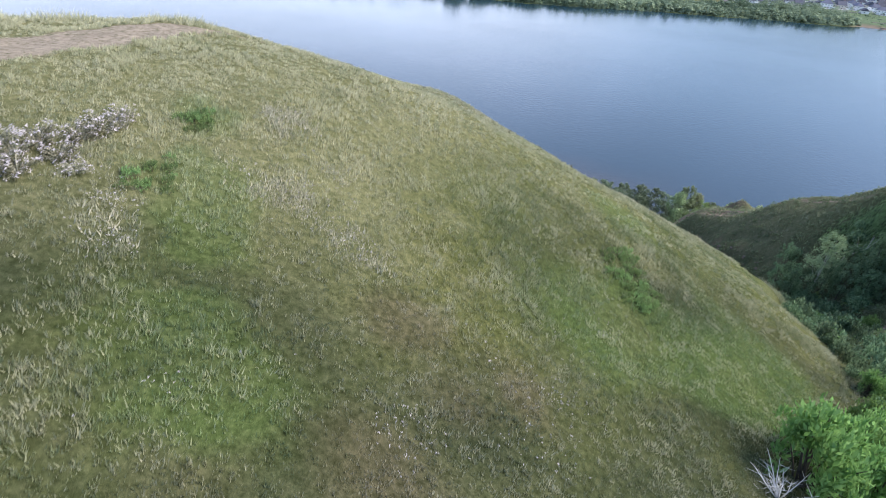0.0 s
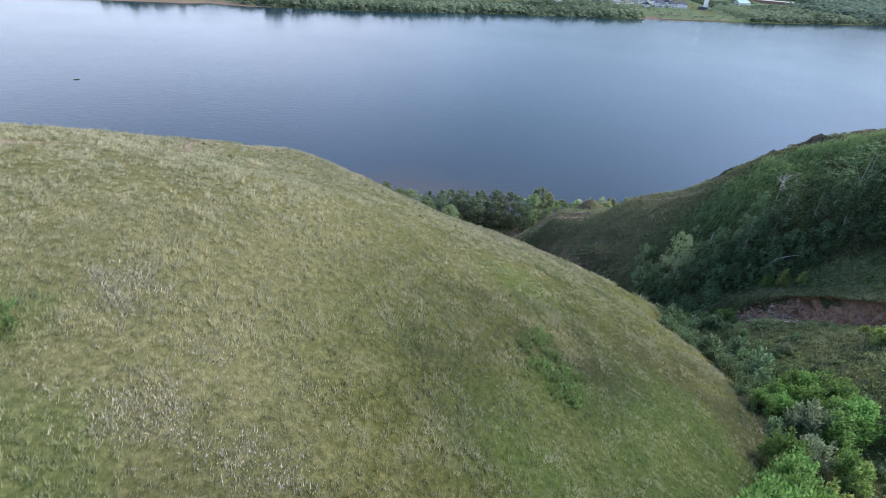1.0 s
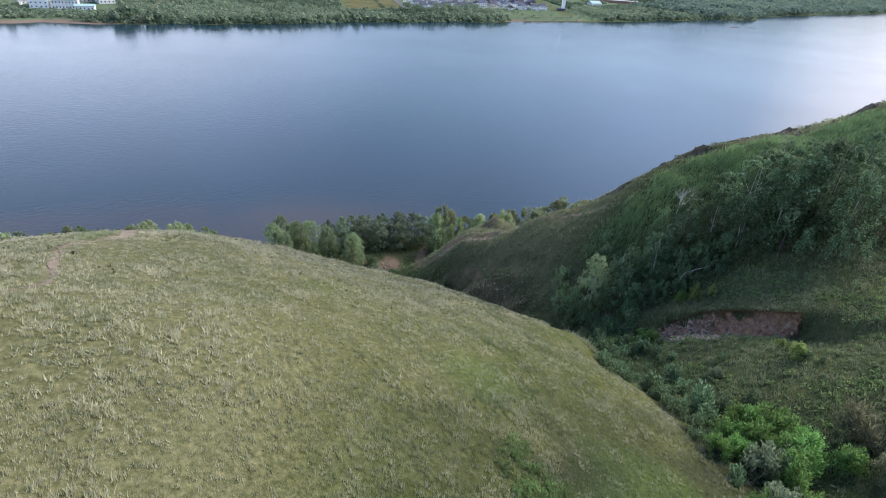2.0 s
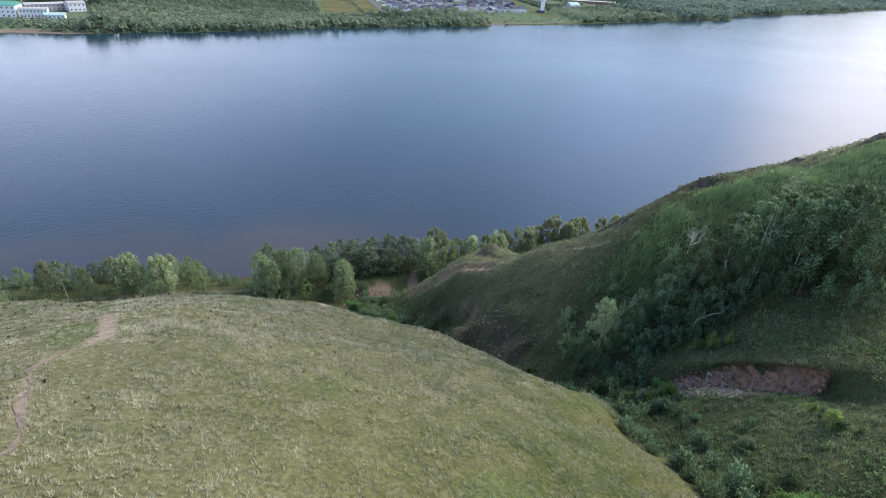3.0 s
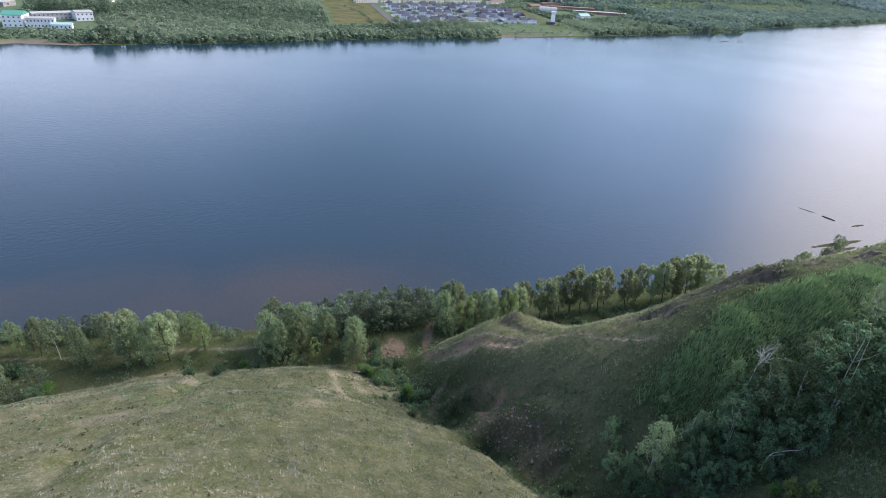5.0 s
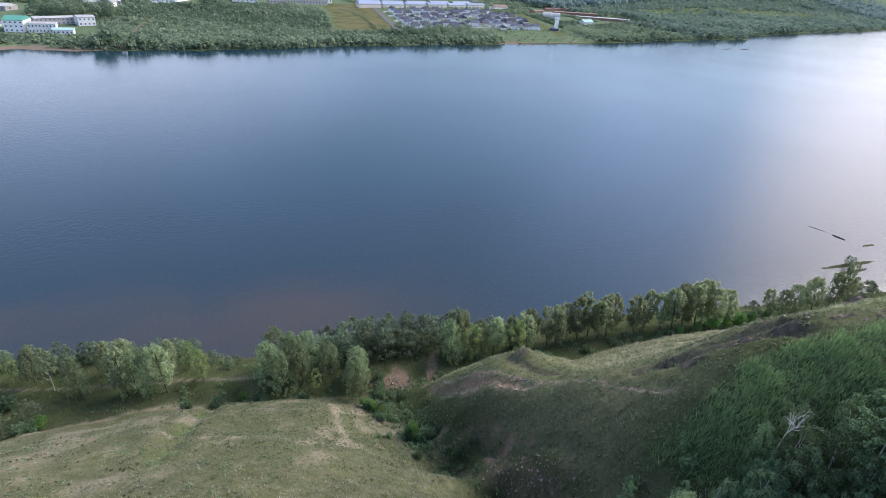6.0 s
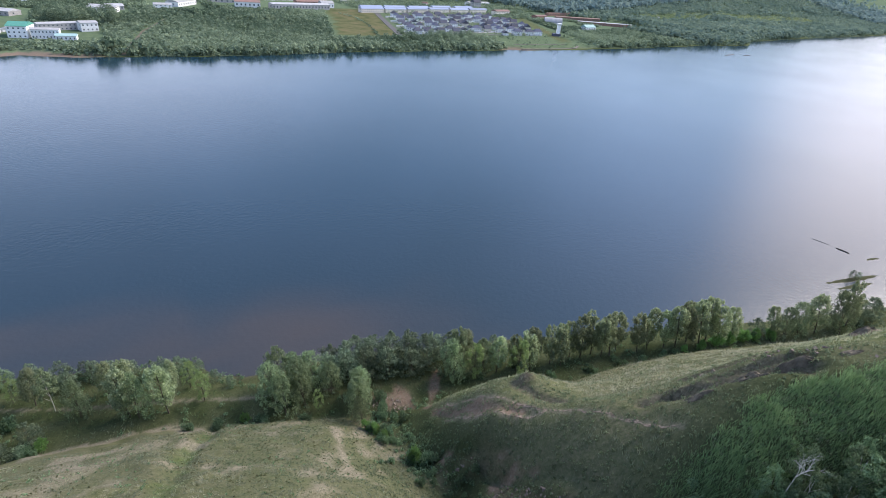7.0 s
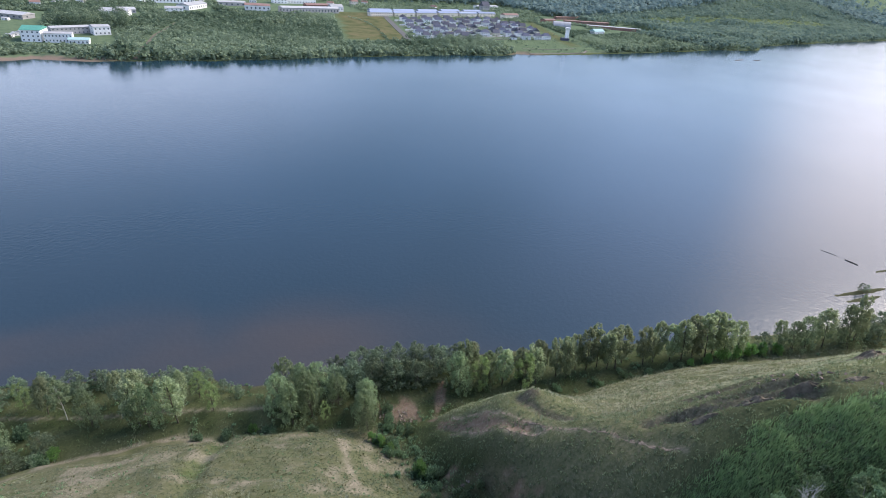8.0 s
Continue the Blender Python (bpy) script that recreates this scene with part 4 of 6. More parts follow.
stand(lime_shrubs[0], [(39.8, 28.4, 1.9), (41.0, 31.8, 1.7), (40.6, 29.8, 1.6), (39.2, 31.0, 1.4), (42.6, 27.4, 1.6), (41.2, 26.2, 1.9), (19.8, 16.6, 2.3), (25.5, 19.5, 2.0), (30, 23.5, 1.7), (36, 30.2, 1.2), (49.9, 117.5, 2.0), (46.8, 131, 1.5), (47.6, 127.6, 1.3), (45.6, 133.4, 1.4), (22, 150, 1.4), (-18.5, 161.5, 1.6), (54.5, 50.6, 1.2), (51.8, 51.4, 1.0), (57.0, 53.6, 1.1), (158, 118.5, 2.2), (163, 117.5, 2.0), (168, 116, 2.2), (173, 115, 2.0), (178, 113, 1.8), (152, 119.5, 1.6), (145, 120.5, 1.4)])
stand(lime_shrubs[1], [(38.2, 25.6, 1.8), (42.5, 29.3, 2.0), (41.6, 30.6, 1.8), (40.0, 26.8, 1.9), (37.6, 29.4, 1.3), (22.2, 18.6, 2.0), (23.5, 16.2, 2.2), (27.8, 21.5, 1.8), (43, 24, 1.4), (61.8, 52.8, 0.9), (50.8, 53.8, 1.1), (40.2, 39.8, 0.9), (35.5, 22.5, 1.5)])
stand(dark_shrubs[0], thicket([(16, 150.8, 1.6), (10, 151.5, 1.3), (26, 148.2, 1.3), (34, 143.5, 1.2), (-25, 171, 2.0), (-21, 160, 1.8), (44.6, 118, 0.9), (46, 108, 1.0), (46.5, 99, 1.0), (52.5, 139, 1.7), (53.4, 143, 1.7), (51.6, 136, 1.5), (40.6, 40.1, 1.3), (42.5, 36, 1.6), (51.7, 51.9, 1.4), (55.2, 61, 1.2), (50.5, 48.9, 1.2), (47, 42, 1.1), (57.8, 56.8, 1.3), (52, 103.6, 1.3), (51.2, 114.8, 1.8), (48.5, 129.4, 1.6), (46.5, 132, 1.5), (55, 132, 1.2), (93, 138, 1.5), (141, 120.6, 1.2), (130, 123.6, 1.2), (46.2, 33.4, 1.0), (64.2, 69, 1.3), (59.6, 73, 1.2), (55.9, 59.2, 1.2), (53, 54.5, 1.2), (48.2, 49.8, 1.1), (50.4, 48.6, 1.0)]))
stand(dark_shrubs[1], thicket([(36.4, 30.6, 0.9), (37.6, 33.2, 1.0), (38.4, 35.8, 1.1), (39.2, 38.4, 1.0), (34.6, 27.6, 0.8), (40.8, 43.4, 0.9), (31.6, 23.8, 0.8), (43, 45.6, 1.3), (45, 50.5, 1.5), (47.5, 56, 1.5), (48.8, 62, 1.5), (53, 57.8, 1.4), (49.4, 117.5, 1.7), (50, 110, 1.1), (47, 126, 1.4), (60.2, 59, 1.3), (64.5, 54.8, 1.4), (112, 127, 1.3), (100, 129.5, 1.2), (122, 125.6, 1.2), (44.4, 39.2, 1.0), (56.5, 68, 1.5), (53.5, 64.5, 1.4), (50, 71, 1.1), (55.8, 57.6, 1.2), (54.2, 51.5, 0.9), (49, 45.2, 0.9), (52, 59.5, 1.3), (56.8, 35.7, 0.6), (54.9, 33.9, 0.7), (52, 40, 0.6), (57, 41, 0.5)]))
stand(silver_shrub, [(37.2, 27.2, 1.9), (38.6, 26.4, 1.8), (34.6, 24.2, 1.4), (48.5, 38.5, 0.8), (60, 66.5, 1.2), (-22, 160.5, 1.8)])
stand(yellow_shrub, [(35.0, 21.6, 1.5), (26.5, 17.6, 1.9), (29.5, 19.8, 1.8), (62.6, 51.6, 1.5), (54.8, 34.5, 1.3), (57.2, 62.8, 0.9), (63.9, 50.2, 1.1), (56.5, 36.8, 0.9), (47.3, 130.5, 1.5), (168, 116, 1.6), (37.5, 22.6, 1.2)])
stand(wispy_shrub, [(46.5, 25.3, 1.9), (49.3, 23.4, 1.7), (44.2, 21.2, 1.3)])
herb_spots = [(165, 117, 2.6), (172, 114.5, 2.5), (178, 112.5, 2.3), (160, 117.6, 2.2), (170, 116, 2.0)]
hr = np.random.default_rng(44)
for hx, hy, along, n in ((14.6, 29.0, 2.3, 90), (-9.8, 20.1, 1.2, 16), (-9.6, 24.8, 1.1, 14)):
    for k in range(n):
        q, w = hr.uniform(-1, 1), hr.uniform(-1, 1) * (0.6 + 0.4 * hr.random())
        herb_spots.append((hx + 0.37 * along * q + 0.72 * along * w, hy - 0.95 * along * q + 0.62 * along * w, 0.3 + 0.45 * hr.random()))
stand(low_herbs, herb_spots)


def dead_shrub():
    """Bare grey twigs of a dead shrub."""
    r = np.random.default_rng(5)
    wood = []
    for k in range(26):
        d = unit(r.normal(size=3) * (1, 1, 0.5) + (0, 0, 0.9))
        n = 0.8 + 0.8 * r.random()
        tip = d * n
        wood.append(tube([(0, 0, -0.1), tip * 0.5 + r.normal(size=3) * 0.06, tip], [0.022, 0.014, 0.004], 4))
        for q in range(3):
            s = tip * (0.45 + 0.18 * q)
            wood.append(tube([s, s + (unit(d + r.normal(size=3) * 0.7)) * 0.4], [0.01, 0.003], 4))
    v, f = joined(wood)
    ob = new("dead_shrub", mesh_from("dead_shrub", v, f, DEADWOOD, True))
    ob.matrix_basis = Matrix.Translation((17.6, 15.0, float(height(17.6, 15.0)))) @ Matrix.Diagonal((1.5, 1.5, 1.3, 1))
    tagged(ob, "leafless grey dead shrub with spreading twigs", "shrub")


def fallen_trunk(name, pts, thick, label, twigs=5, seed=3):
    r = np.random.default_rng(seed)
    pts = np.asarray(pts, float)
    pts[0, 2] = float(height(pts[0, 0], pts[0, 1])) - 0.2
    thing = new(name)
    root = pts[0].copy()
    thing.matrix_basis = Matrix.Translation(root)
    v, f = tube(pts - root, np.linspace(thick, thick * 0.3, len(pts)), 7)
    part("trunk", mesh_from("trunk", v, f, DEADWOOD, True), DEADWOOD, thing)
    for k in range(twigs):
        p = pts[r.integers(1, len(pts))] - root
        d = unit(pts[-1] - pts[0] + r.normal(size=3) * 1.6 + (0, 0, 1.0))
        v, f = tube([p, p + d * 0.7, p + d * (1.2 + r.random()) + (0, 0, 0.1)], [thick * 0.4, thick * 0.25, 0.012], 5)
        part("branch", mesh_from("branch", v, f, DEADWOOD, True), DEADWOOD, thing)
    tagged(thing, label, "dead tree")


def bare_birch():
    """A dead birch: a thin stem that forks again and again into fine white twigs."""
    r = np.random.default_rng(8)
    thing = new("bare_birch")
    foot = np.array((69.6, 62.9, float(height(69.6, 62.9)) - 0.2))
    thing.matrix_basis = Matrix.Translation(foot)
    first = np.array((69.4, 62.4, 52.6)) - foot

    def fork(wood, start, way, long, thick, depth):
        tip = start + way * long
        mid = (start + tip) / 2 + 0.07 * long * r.normal(size=3)
        wood.append(tube([start, mid, tip], [thick, thick * 0.8, thick * 0.6], 5))
        if depth:
            for k in range(2 + (r.random() < 0.5)):
                fork(wood, mid + (tip - mid) * (0.35 * k + 0.3), unit(way + 0.55 * r.normal(size=3) + (0, 0, 0.25)), long * (0.55 + 0.25 * r.random()), thick * 0.6, depth - 1)

    v, f = tube([0 * foot, first / 2 + (0.15, 0, 0), first], [0.075, 0.06, 0.05], 6)
    part("trunk", mesh_from("trunk", v, f, DEADWOOD, True), DEADWOOD, thing)
    for way in ((-0.35, -0.2, 1), (0.25, 0.1, 1), (-0.1, -0.5, 0.7), (0.5, -0.4, 0.6)):
        wood = []
        fork(wood, first - (0, 0, 0.5 * r.random()), unit(np.array(way)), 2.05, 0.042, 3)
        v, f = joined(wood)
        part("branch", mesh_from("branch", v, f, DEADWOOD, True), DEADWOOD, thing)
    tagged(thing, "dead birch with bare white forked crown", "dead tree")


dead_shrub()
fallen_trunk("dead_branch", [(64.6, 55.7, 42), (64.7, 55.55, 45.6), (65, 55.3, 46.26), (65.7, 54.45, 47.05), (66.4, 53.5, 47.75)], 0.07, "pale bare branch reaching out of the dark thicket", 2)
fallen_trunk("dead_snag", [(59.4, 65.6, 38), (60.0, 64.8, 42.2), (60.6, 64.1, 43.4), (61.2, 63.5, 44.4)], 0.06, "broken white birch snag with bare branches", 8, 4)
bare_birch()


# ---------------------------------------------------------------- grass, weeds, flowers and stones
def blades(name, x, y, high, wide, per, label, category, mat, lean=(0.18, 0.1), spread=0.12, seed=1, sway=0.6, zoned=True, clump=None):
    """Tufts of pointed blades rooted in the ground, joined into one mesh."""
    r = np.random.default_rng(seed)
    if clump is None:
        clump = np.clip(0.5 + 0.75 * value_noise(x, y, 0.42, 91), 0, 1)
    tuft = np.repeat(np.clip(0.25 * r.random(len(x)) + 0.68 * clump + 0.25 * value_noise(x, y, 1.3, 93) + 0.03, 0, 1), per)
    x, y, high = np.repeat(x, per), np.repeat(y, per), np.repeat(high * (0.55 + 0.6 * clump + 0.45 * r.random(len(x)) ** 2), per)
    n = len(x)
    x, y = x + r.normal(size=n) * spread, y + r.normal(size=n) * spread
    z = height(x, y)
    h = high * (0.5 + 0.8 * r.random(n))
    ang = r.random(n) * np.pi
    w = wide * (0.6 + 0.8 * r.random(n))
    dx, dy = np.cos(ang) * w / 2, np.sin(ang) * w / 2
    tx, ty = x + h * (lean[0] + sway * r.normal(size=n)), y + h * (lean[1] + sway * r.normal(size=n))
    v = np.stack([np.stack([x - dx, y - dy, z - 0.05], 1), np.stack([x + dx, y + dy, z - 0.05], 1), np.stack([tx, ty, z + h], 1)], 1).reshape(-1, 3)
    me = mesh_from(name, v, np.arange(3 * n).reshape(-1, 3), mat)
    if zoned:
        zs = zones(x, y, z)
        me.attributes.new("tuft", "FLOAT", "POINT").data.foreach_set("value", np.repeat(tuft, 3).astype(np.float32))
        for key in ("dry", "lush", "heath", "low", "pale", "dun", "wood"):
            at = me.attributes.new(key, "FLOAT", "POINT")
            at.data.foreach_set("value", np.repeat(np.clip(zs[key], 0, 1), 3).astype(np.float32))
    return tagged(new(name, me), label, category, kind="stuff")


def scatter(n, x0, x1, y0, y1, keep=None, seed=0):
    r = np.random.default_rng(seed)
    x, y = x0 + (x1 - x0) * r.random(n), y0 + (y1 - y0) * r.random(n)
    if keep is not None:
        k = r.random(n) < keep(x, y)
        x, y = x[k], y[k]
    return x, y


def meadow_keep(x, y):
    z = zones(x, y, height(x, y))
    return np.clip(0.8 + 0.5 * fbm(x, y, 1.6, 2, 92), 0.3, 1) * (1 - np.clip(np.maximum.reduce([z["soil"], z["track"] * 1.1, z["sand"]]), 0, 1)) * (line_distance(x, y, HILL_PATH) > 0.26) * (y < np.interp(x, *FOOT_LINE.T) + 1)


def tall(x, y, base):
    return base * (0.75 + 0.45 * np.clip(fbm(x, y, 3.5, 3, 61), -0.6, 1.2))


def tussocks(n, tufts, tight, x0, x1, y0, y1, keep, seed):
    """Tufts gathered in tussocks; gives their places and a tone for each tussock."""
    r = np.random.default_rng(seed + 500)
    x, y = scatter(n, x0, x1, y0, y1, keep, seed)
    tone = np.clip(0.5 + 0.24 * r.normal(size=len(x)), 0, 1)
    x, y, tone = np.repeat(x, tufts), np.repeat(y, tufts), np.repeat(tone, tufts)
    return x + tight * r.normal(size=len(x)), y + tight * r.normal(size=len(x)), tone


gx, gy, tone = tussocks(25000, 3, 0.06, -30, 42, 2, 36, meadow_keep, 1)
blades("meadow_grass", gx, gy, tall(gx, gy, 0.17 + 0.09 * smooth(14, 34, gy)), 0.048, 5, "dry yellow-green steppe grass on the hill", "grass", BLADES, spread=0.055, seed=1, sway=0.36, clump=tone)
gx, gy, tone = tussocks(21000, 3, 0.055, -30, 38, 34, 66, meadow_keep, 9)
blades("hill_grass", gx, gy, tall(gx, gy, 0.2) * (1 - 0.4 * smooth(0, -6, gx) * smooth(54, 60, gy)), 0.085, 5, "rounded yellowish grass tussocks on the brow of the hill", "grass", BLADES, spread=0.05, seed=10, sway=0.6, clump=tone)
gx, gy = scatter(22000, -22, 24, 6, 34, meadow_keep, 6)
blades("short_grass", gx, gy, tall(gx, gy, 0.17), 0.042, 5, "short green grass between the tussocks", "grass", BLADES, spread=0.09, seed=7, sway=0.42)
gx, gy, tone = tussocks(30000, 3, 0.09, -40, 48, 62, 150, meadow_keep, 2)
blades("slope_grass", gx, gy, tall(gx, gy, 0.22) * (1 - 0.4 * smooth(4, -6, gx)), 0.105, 4, "pale dry grass tussocks on the slope over the river", "grass", BLADES, spread=0.06, seed=2, sway=0.6, clump=tone)
gx, gy = scatter(36000, 42, 140, 5, 132, meadow_keep, 3)
blades("ravine_grass", gx, gy, tall(gx, gy, 0.45), 0.11, 4, "darker grass on the slopes of the ravine", "grass", BLADES, spread=0.15, seed=3, sway=0.4)
gx, gy = scatter(26000, 41, 78, 16, 62, meadow_keep, 8)
blades("terrace_grass", gx, gy, tall(gx, gy, 0.42), 0.09, 5, "long dark grass on the terrace over the ravine", "grass", BLADES, spread=0.13, seed=8, sway=0.4)
gx, gy = scatter(32000, -35, 230, 95, 205, lambda x, y: (y > np.interp(x, *FOOT_LINE.T) - 2) & (y < np.interp(x, *NEAR_SHORE.T) - 0.4), 4)
blades("bank_grass", gx, gy, tall(gx, gy, 0.6), 0.16, 3, "rank green grass under the bank trees", "grass", BLADES, seed=4)

WEED_LINE = [(65.5, 68.3), (68, 67), (71, 65.5), (76, 63.5), (82, 60.5), (89, 56), (95, 50), (99, 44)]
gx, gy = scatter(24000, 57, 112, 40, 80, lambda x, y: smooth(7.4, 5.4, line_distance(x, y, WEED_LINE) + 1.5 * value_noise(x, y, 4, 3) - 0.035 * (x - 68) * 2) * smooth(62, 66, x + 0.8 * value_noise(x, y, 2.5, 9)), 5)
blades("tall_weeds", gx, gy, tall(gx, gy, 0.78), 0.1, 8, "thick stand of tall green weeds bent by the wind", "weeds", REEDLEAF, lean=(0.4, -0.08), spread=0.24, seed=5, sway=0.35, zoned=False)



def heath():
    """Low brown-green dwarf shrubs all over the side of the right spur."""
    r = np.random.default_rng(19)
    x, y = scatter(7800, 46, 118, 18, 128, lambda x, y: np.clip(zones(x, y, 0 * x + 10)["heath"], 0, 1) * 0.9 + 0.12, 19)
    ok = y < np.interp(x, *FOOT_LINE.T) - 1
    x, y = x[ok], y[ok]
    s = 0.25 + 0.35 * r.random(len(x)) ** 2
    v, f = leaves(r, np.stack([x, y, height(x, y) + s * 0.4], 1), s, 14, 0.13, flat=0.75, lift=0.6)
    tagged(new("dwarf_shrubs", mesh_from("dwarf_shrubs", v, f, HEATHLEAF)), "low brownish dwarf shrubs covering the ravine side", "shrubs", kind="stuff")


def meadow_herbs():
    """Small dark herbs and half-shrubs dotted through the dry grass of the hill."""
    r = np.random.default_rng(27)
    x, y = scatter(5200, -34, 46, 8, 136, lambda x, y: np.clip(0.35 + 0.7 * fbm(x, y, 6, 3, 33), 0, 1) * meadow_keep(x, y) * smooth(35, 75, y), 27)
    s = 0.12 + 0.2 * r.random(len(x)) ** 2
    v, f = leaves(r, np.stack([x, y, height(x, y) + s * 0.5], 1), s, 9, 0.085, flat=0.8, lift=0.6, shoot=0.4)
    tagged(new("meadow_herbs", mesh_from("meadow_herbs", v, f, OLIVELEAF)), "small olive-green herbs dotted through the dry grass", "herbs", kind="stuff")


def toe_tufts():
    """Bushy green and brownish tufts on the worn slope over the river."""
    r = np.random.default_rng(29)
    for n, mat, big, seed, label in ((1500, MIDLEAF, 0.42, 29, "dark green bushy tufts on the worn river slope"), (1700, OLIVELEAF, 0.34, 30, "brownish wormwood tufts on the worn river slope")):
        x, y = scatter(n, -34, 47, 84, 148, lambda x, y: np.clip(0.15 + 1.1 * fbm(x, y, 5, 3, seed), 0.03, 1) * meadow_keep(x, y) * smooth(84, 100, y), seed)
        s = 0.14 + big * r.random(len(x)) ** 2.5
        v, f = leaves(r, np.stack([x, y, height(x, y) + s * 0.5], 1), s, 18, 0.11, flat=0.85, lift=0.5, shoot=0.45)
        tagged(new("slope_tufts", mesh_from("slope_tufts", v, f, mat)), label, "herbs", kind="stuff")


def ravine_bushes():
    """Low tangled bushes filling the bottom of the ravine."""
    r = np.random.default_rng(28)
    x, y = scatter(2600, 36, 66, 20, 134, lambda x, y: smooth(4.5, 1.0, np.abs(x - np.interp(y, [p[1] for p in GULLY], [p[0] for p in GULLY]) - 0.8)) * np.clip(0.75 + fbm(x, y, 5, 2, 15), 0, 1), 28)
    s = 0.35 + 0.55 * r.random(len(x)) ** 2
    v, f = leaves(r, np.stack([x, y, height(x, y) + s * 0.5], 1), s, 30, 0.15, flat=0.9, lift=0.5, shoot=0.35)
    tagged(new("ravine_bushes", mesh_from("ravine_bushes", v, f, MIDLEAF)), "tangled green bushes filling the ravine bottom", "bushes", kind="stuff")


def terrace_herbs():
    """Rank low herbs in bushy tufts over the terrace beside the ravine."""
    r = np.random.default_rng(49)
    x, y = scatter(3600, 46, 90, 22, 60, lambda x, y: smooth(2, 6, x - np.interp(y, [p[1] for p in GULLY], [p[0] for p in GULLY])) * np.clip(0.5 + 0.8 * fbm(x, y, 7, 2, 51), 0.05, 1) * (line_distance(x, y, PIT) > 2.6), 49)
    s = 0.2 + 0.4 * r.random(len(x)) ** 2
    v, f = leaves(r, np.stack([x, y, height(x, y) + s * 0.5], 1), s, 14, 0.12, flat=0.9, lift=0.5, shoot=0.4)
    tagged(new("terrace_herbs", mesh_from("terrace_herbs", v, f, HERBLEAF)), "rank green herbs in tufts on the terrace over the ravine", "herbs", kind="stuff")


terrace_herbs()
OLIVELEAF = leaf_material("olive_leaves", (0.09, 0.105, 0.05), (0.18, 0.19, 0.09))
meadow_herbs()
toe_tufts()
ravine_bushes()
HEATHLEAF = leaf_material("heath_leaves", (0.075, 0.105, 0.055), (0.19, 0.22, 0.125))
heath()

DRYWEED = plain_material("bleached_stalks", (0.5, 0.475, 0.35), 0.9, 0.3, 3)
FLOWERSTEM = leaf_material("grey_stems", (0.17, 0.175, 0.11), (0.3, 0.295, 0.195))
FLOWER = plain_material("pale_flowers", (0.5, 0.46, 0.47), 0.8, 0.2, 4)


def flowers():
    r = np.random.default_rng(9)
    spots = [(-11.5, 18.6, 0.5, 40), (-10.0, 17.6, 0.4, 60), (-9.3, 15.8, 0.5, 50), (-4.7, 22, 1.1, 60), (-3.0, 21.6, 1.0, 60), (-6.5, 22.4, 0.4, 30), (-1.6, 21, 0.6, 30), (-5.3, 27.2, 0.6, 20), (11.3, 23, 0.6, 24), (4.1, 16.8, 0.8, 14), (-5.6, 11.1, 0.3, 12),
             (1.2, 12.1, 0.7, 40), (5.9, 13.7, 0.9, 50), (7.1, 16.4, 0.7, 60), (0.5, 12, 0.6, 30), (10, 20, 3, 25), (4, 30, 6, 30), (0, 24, 6, 40), (14, 25, 3, 16)]
    px = np.concatenate([x + r.normal(size=n) * s for x, y, s, n in spots])
    py = np.concatenate([y + r.normal(size=n) * s for x, y, s, n in spots])
    n = len(px)
    pz = height(px, py) + 0.25 + 0.25 * r.random(n)
    v, f = leaves(r, np.stack([px, py, pz], 1), np.full(n, 0.06), 3, 0.026, lift=1.0)
    tagged(new("meadow_flowers", mesh_from("meadow_flowers", v, f, FLOWER)), "pale lilac-white flower heads scattered in the grass", "flowers", kind="stuff")


def flowering_shrub():
    """A waist-high wild shrub, grey stems below and a broken dome of pale blossom above."""
    r = np.random.default_rng(46)
    thing = new("flowering_shrub")
    stems = []
    tips = unit(r.normal(size=(46, 3)) * (1, 1, 0.35) + (0, 0, 0.75)) * (0.45 + 0.5 * r.random((46, 1)))
    for tip in tips:
        stems.append(tube([(0, 0, -0.08), tip * (0.45, 0.45, 0.6), tip], [0.012, 0.008, 0.003], 4))
    v, f = joined(stems)
    part("stem", mesh_from("stem", v, f, DRYWEED, True), DRYWEED, thing)
    v, f = leaves(r, tips * (0.8, 0.8, 0.65), np.full(46, 0.16), 16, 0.05, shoot=0.4)
    part("foliage", mesh_from("foliage", v, f, FLOWERSTEM), FLOWERSTEM, thing)
    v, f = leaves(r, tips, np.full(46, 0.1), 9, 0.034, lift=1.0)
    part("blossom", mesh_from("blossom", v, f, FLOWER), FLOWER, thing, "pale lilac-white blossom")
    tagged(thing, "wild shrub full of pale lilac-white blossom on the meadow", "shrub", "flowering shrubs")
    stand(thing, [(-13.7, 18.5, 1.0), (-13.5, 19.6, 1.15), (-12.6, 20.9, 0.95), (-12.5, 21.9, 1.1), (-12.3, 23.5, 0.8), (-12.5, 19.1, 0.9), (-13.1, 17.7, 0.9), (-14.4, 18.8, 1.1), (-14.0, 17.4, 0.9), (-12.1, 22.8, 0.7), (-11.7, 18.7, 0.6)])


flowers()
flowering_shrub()


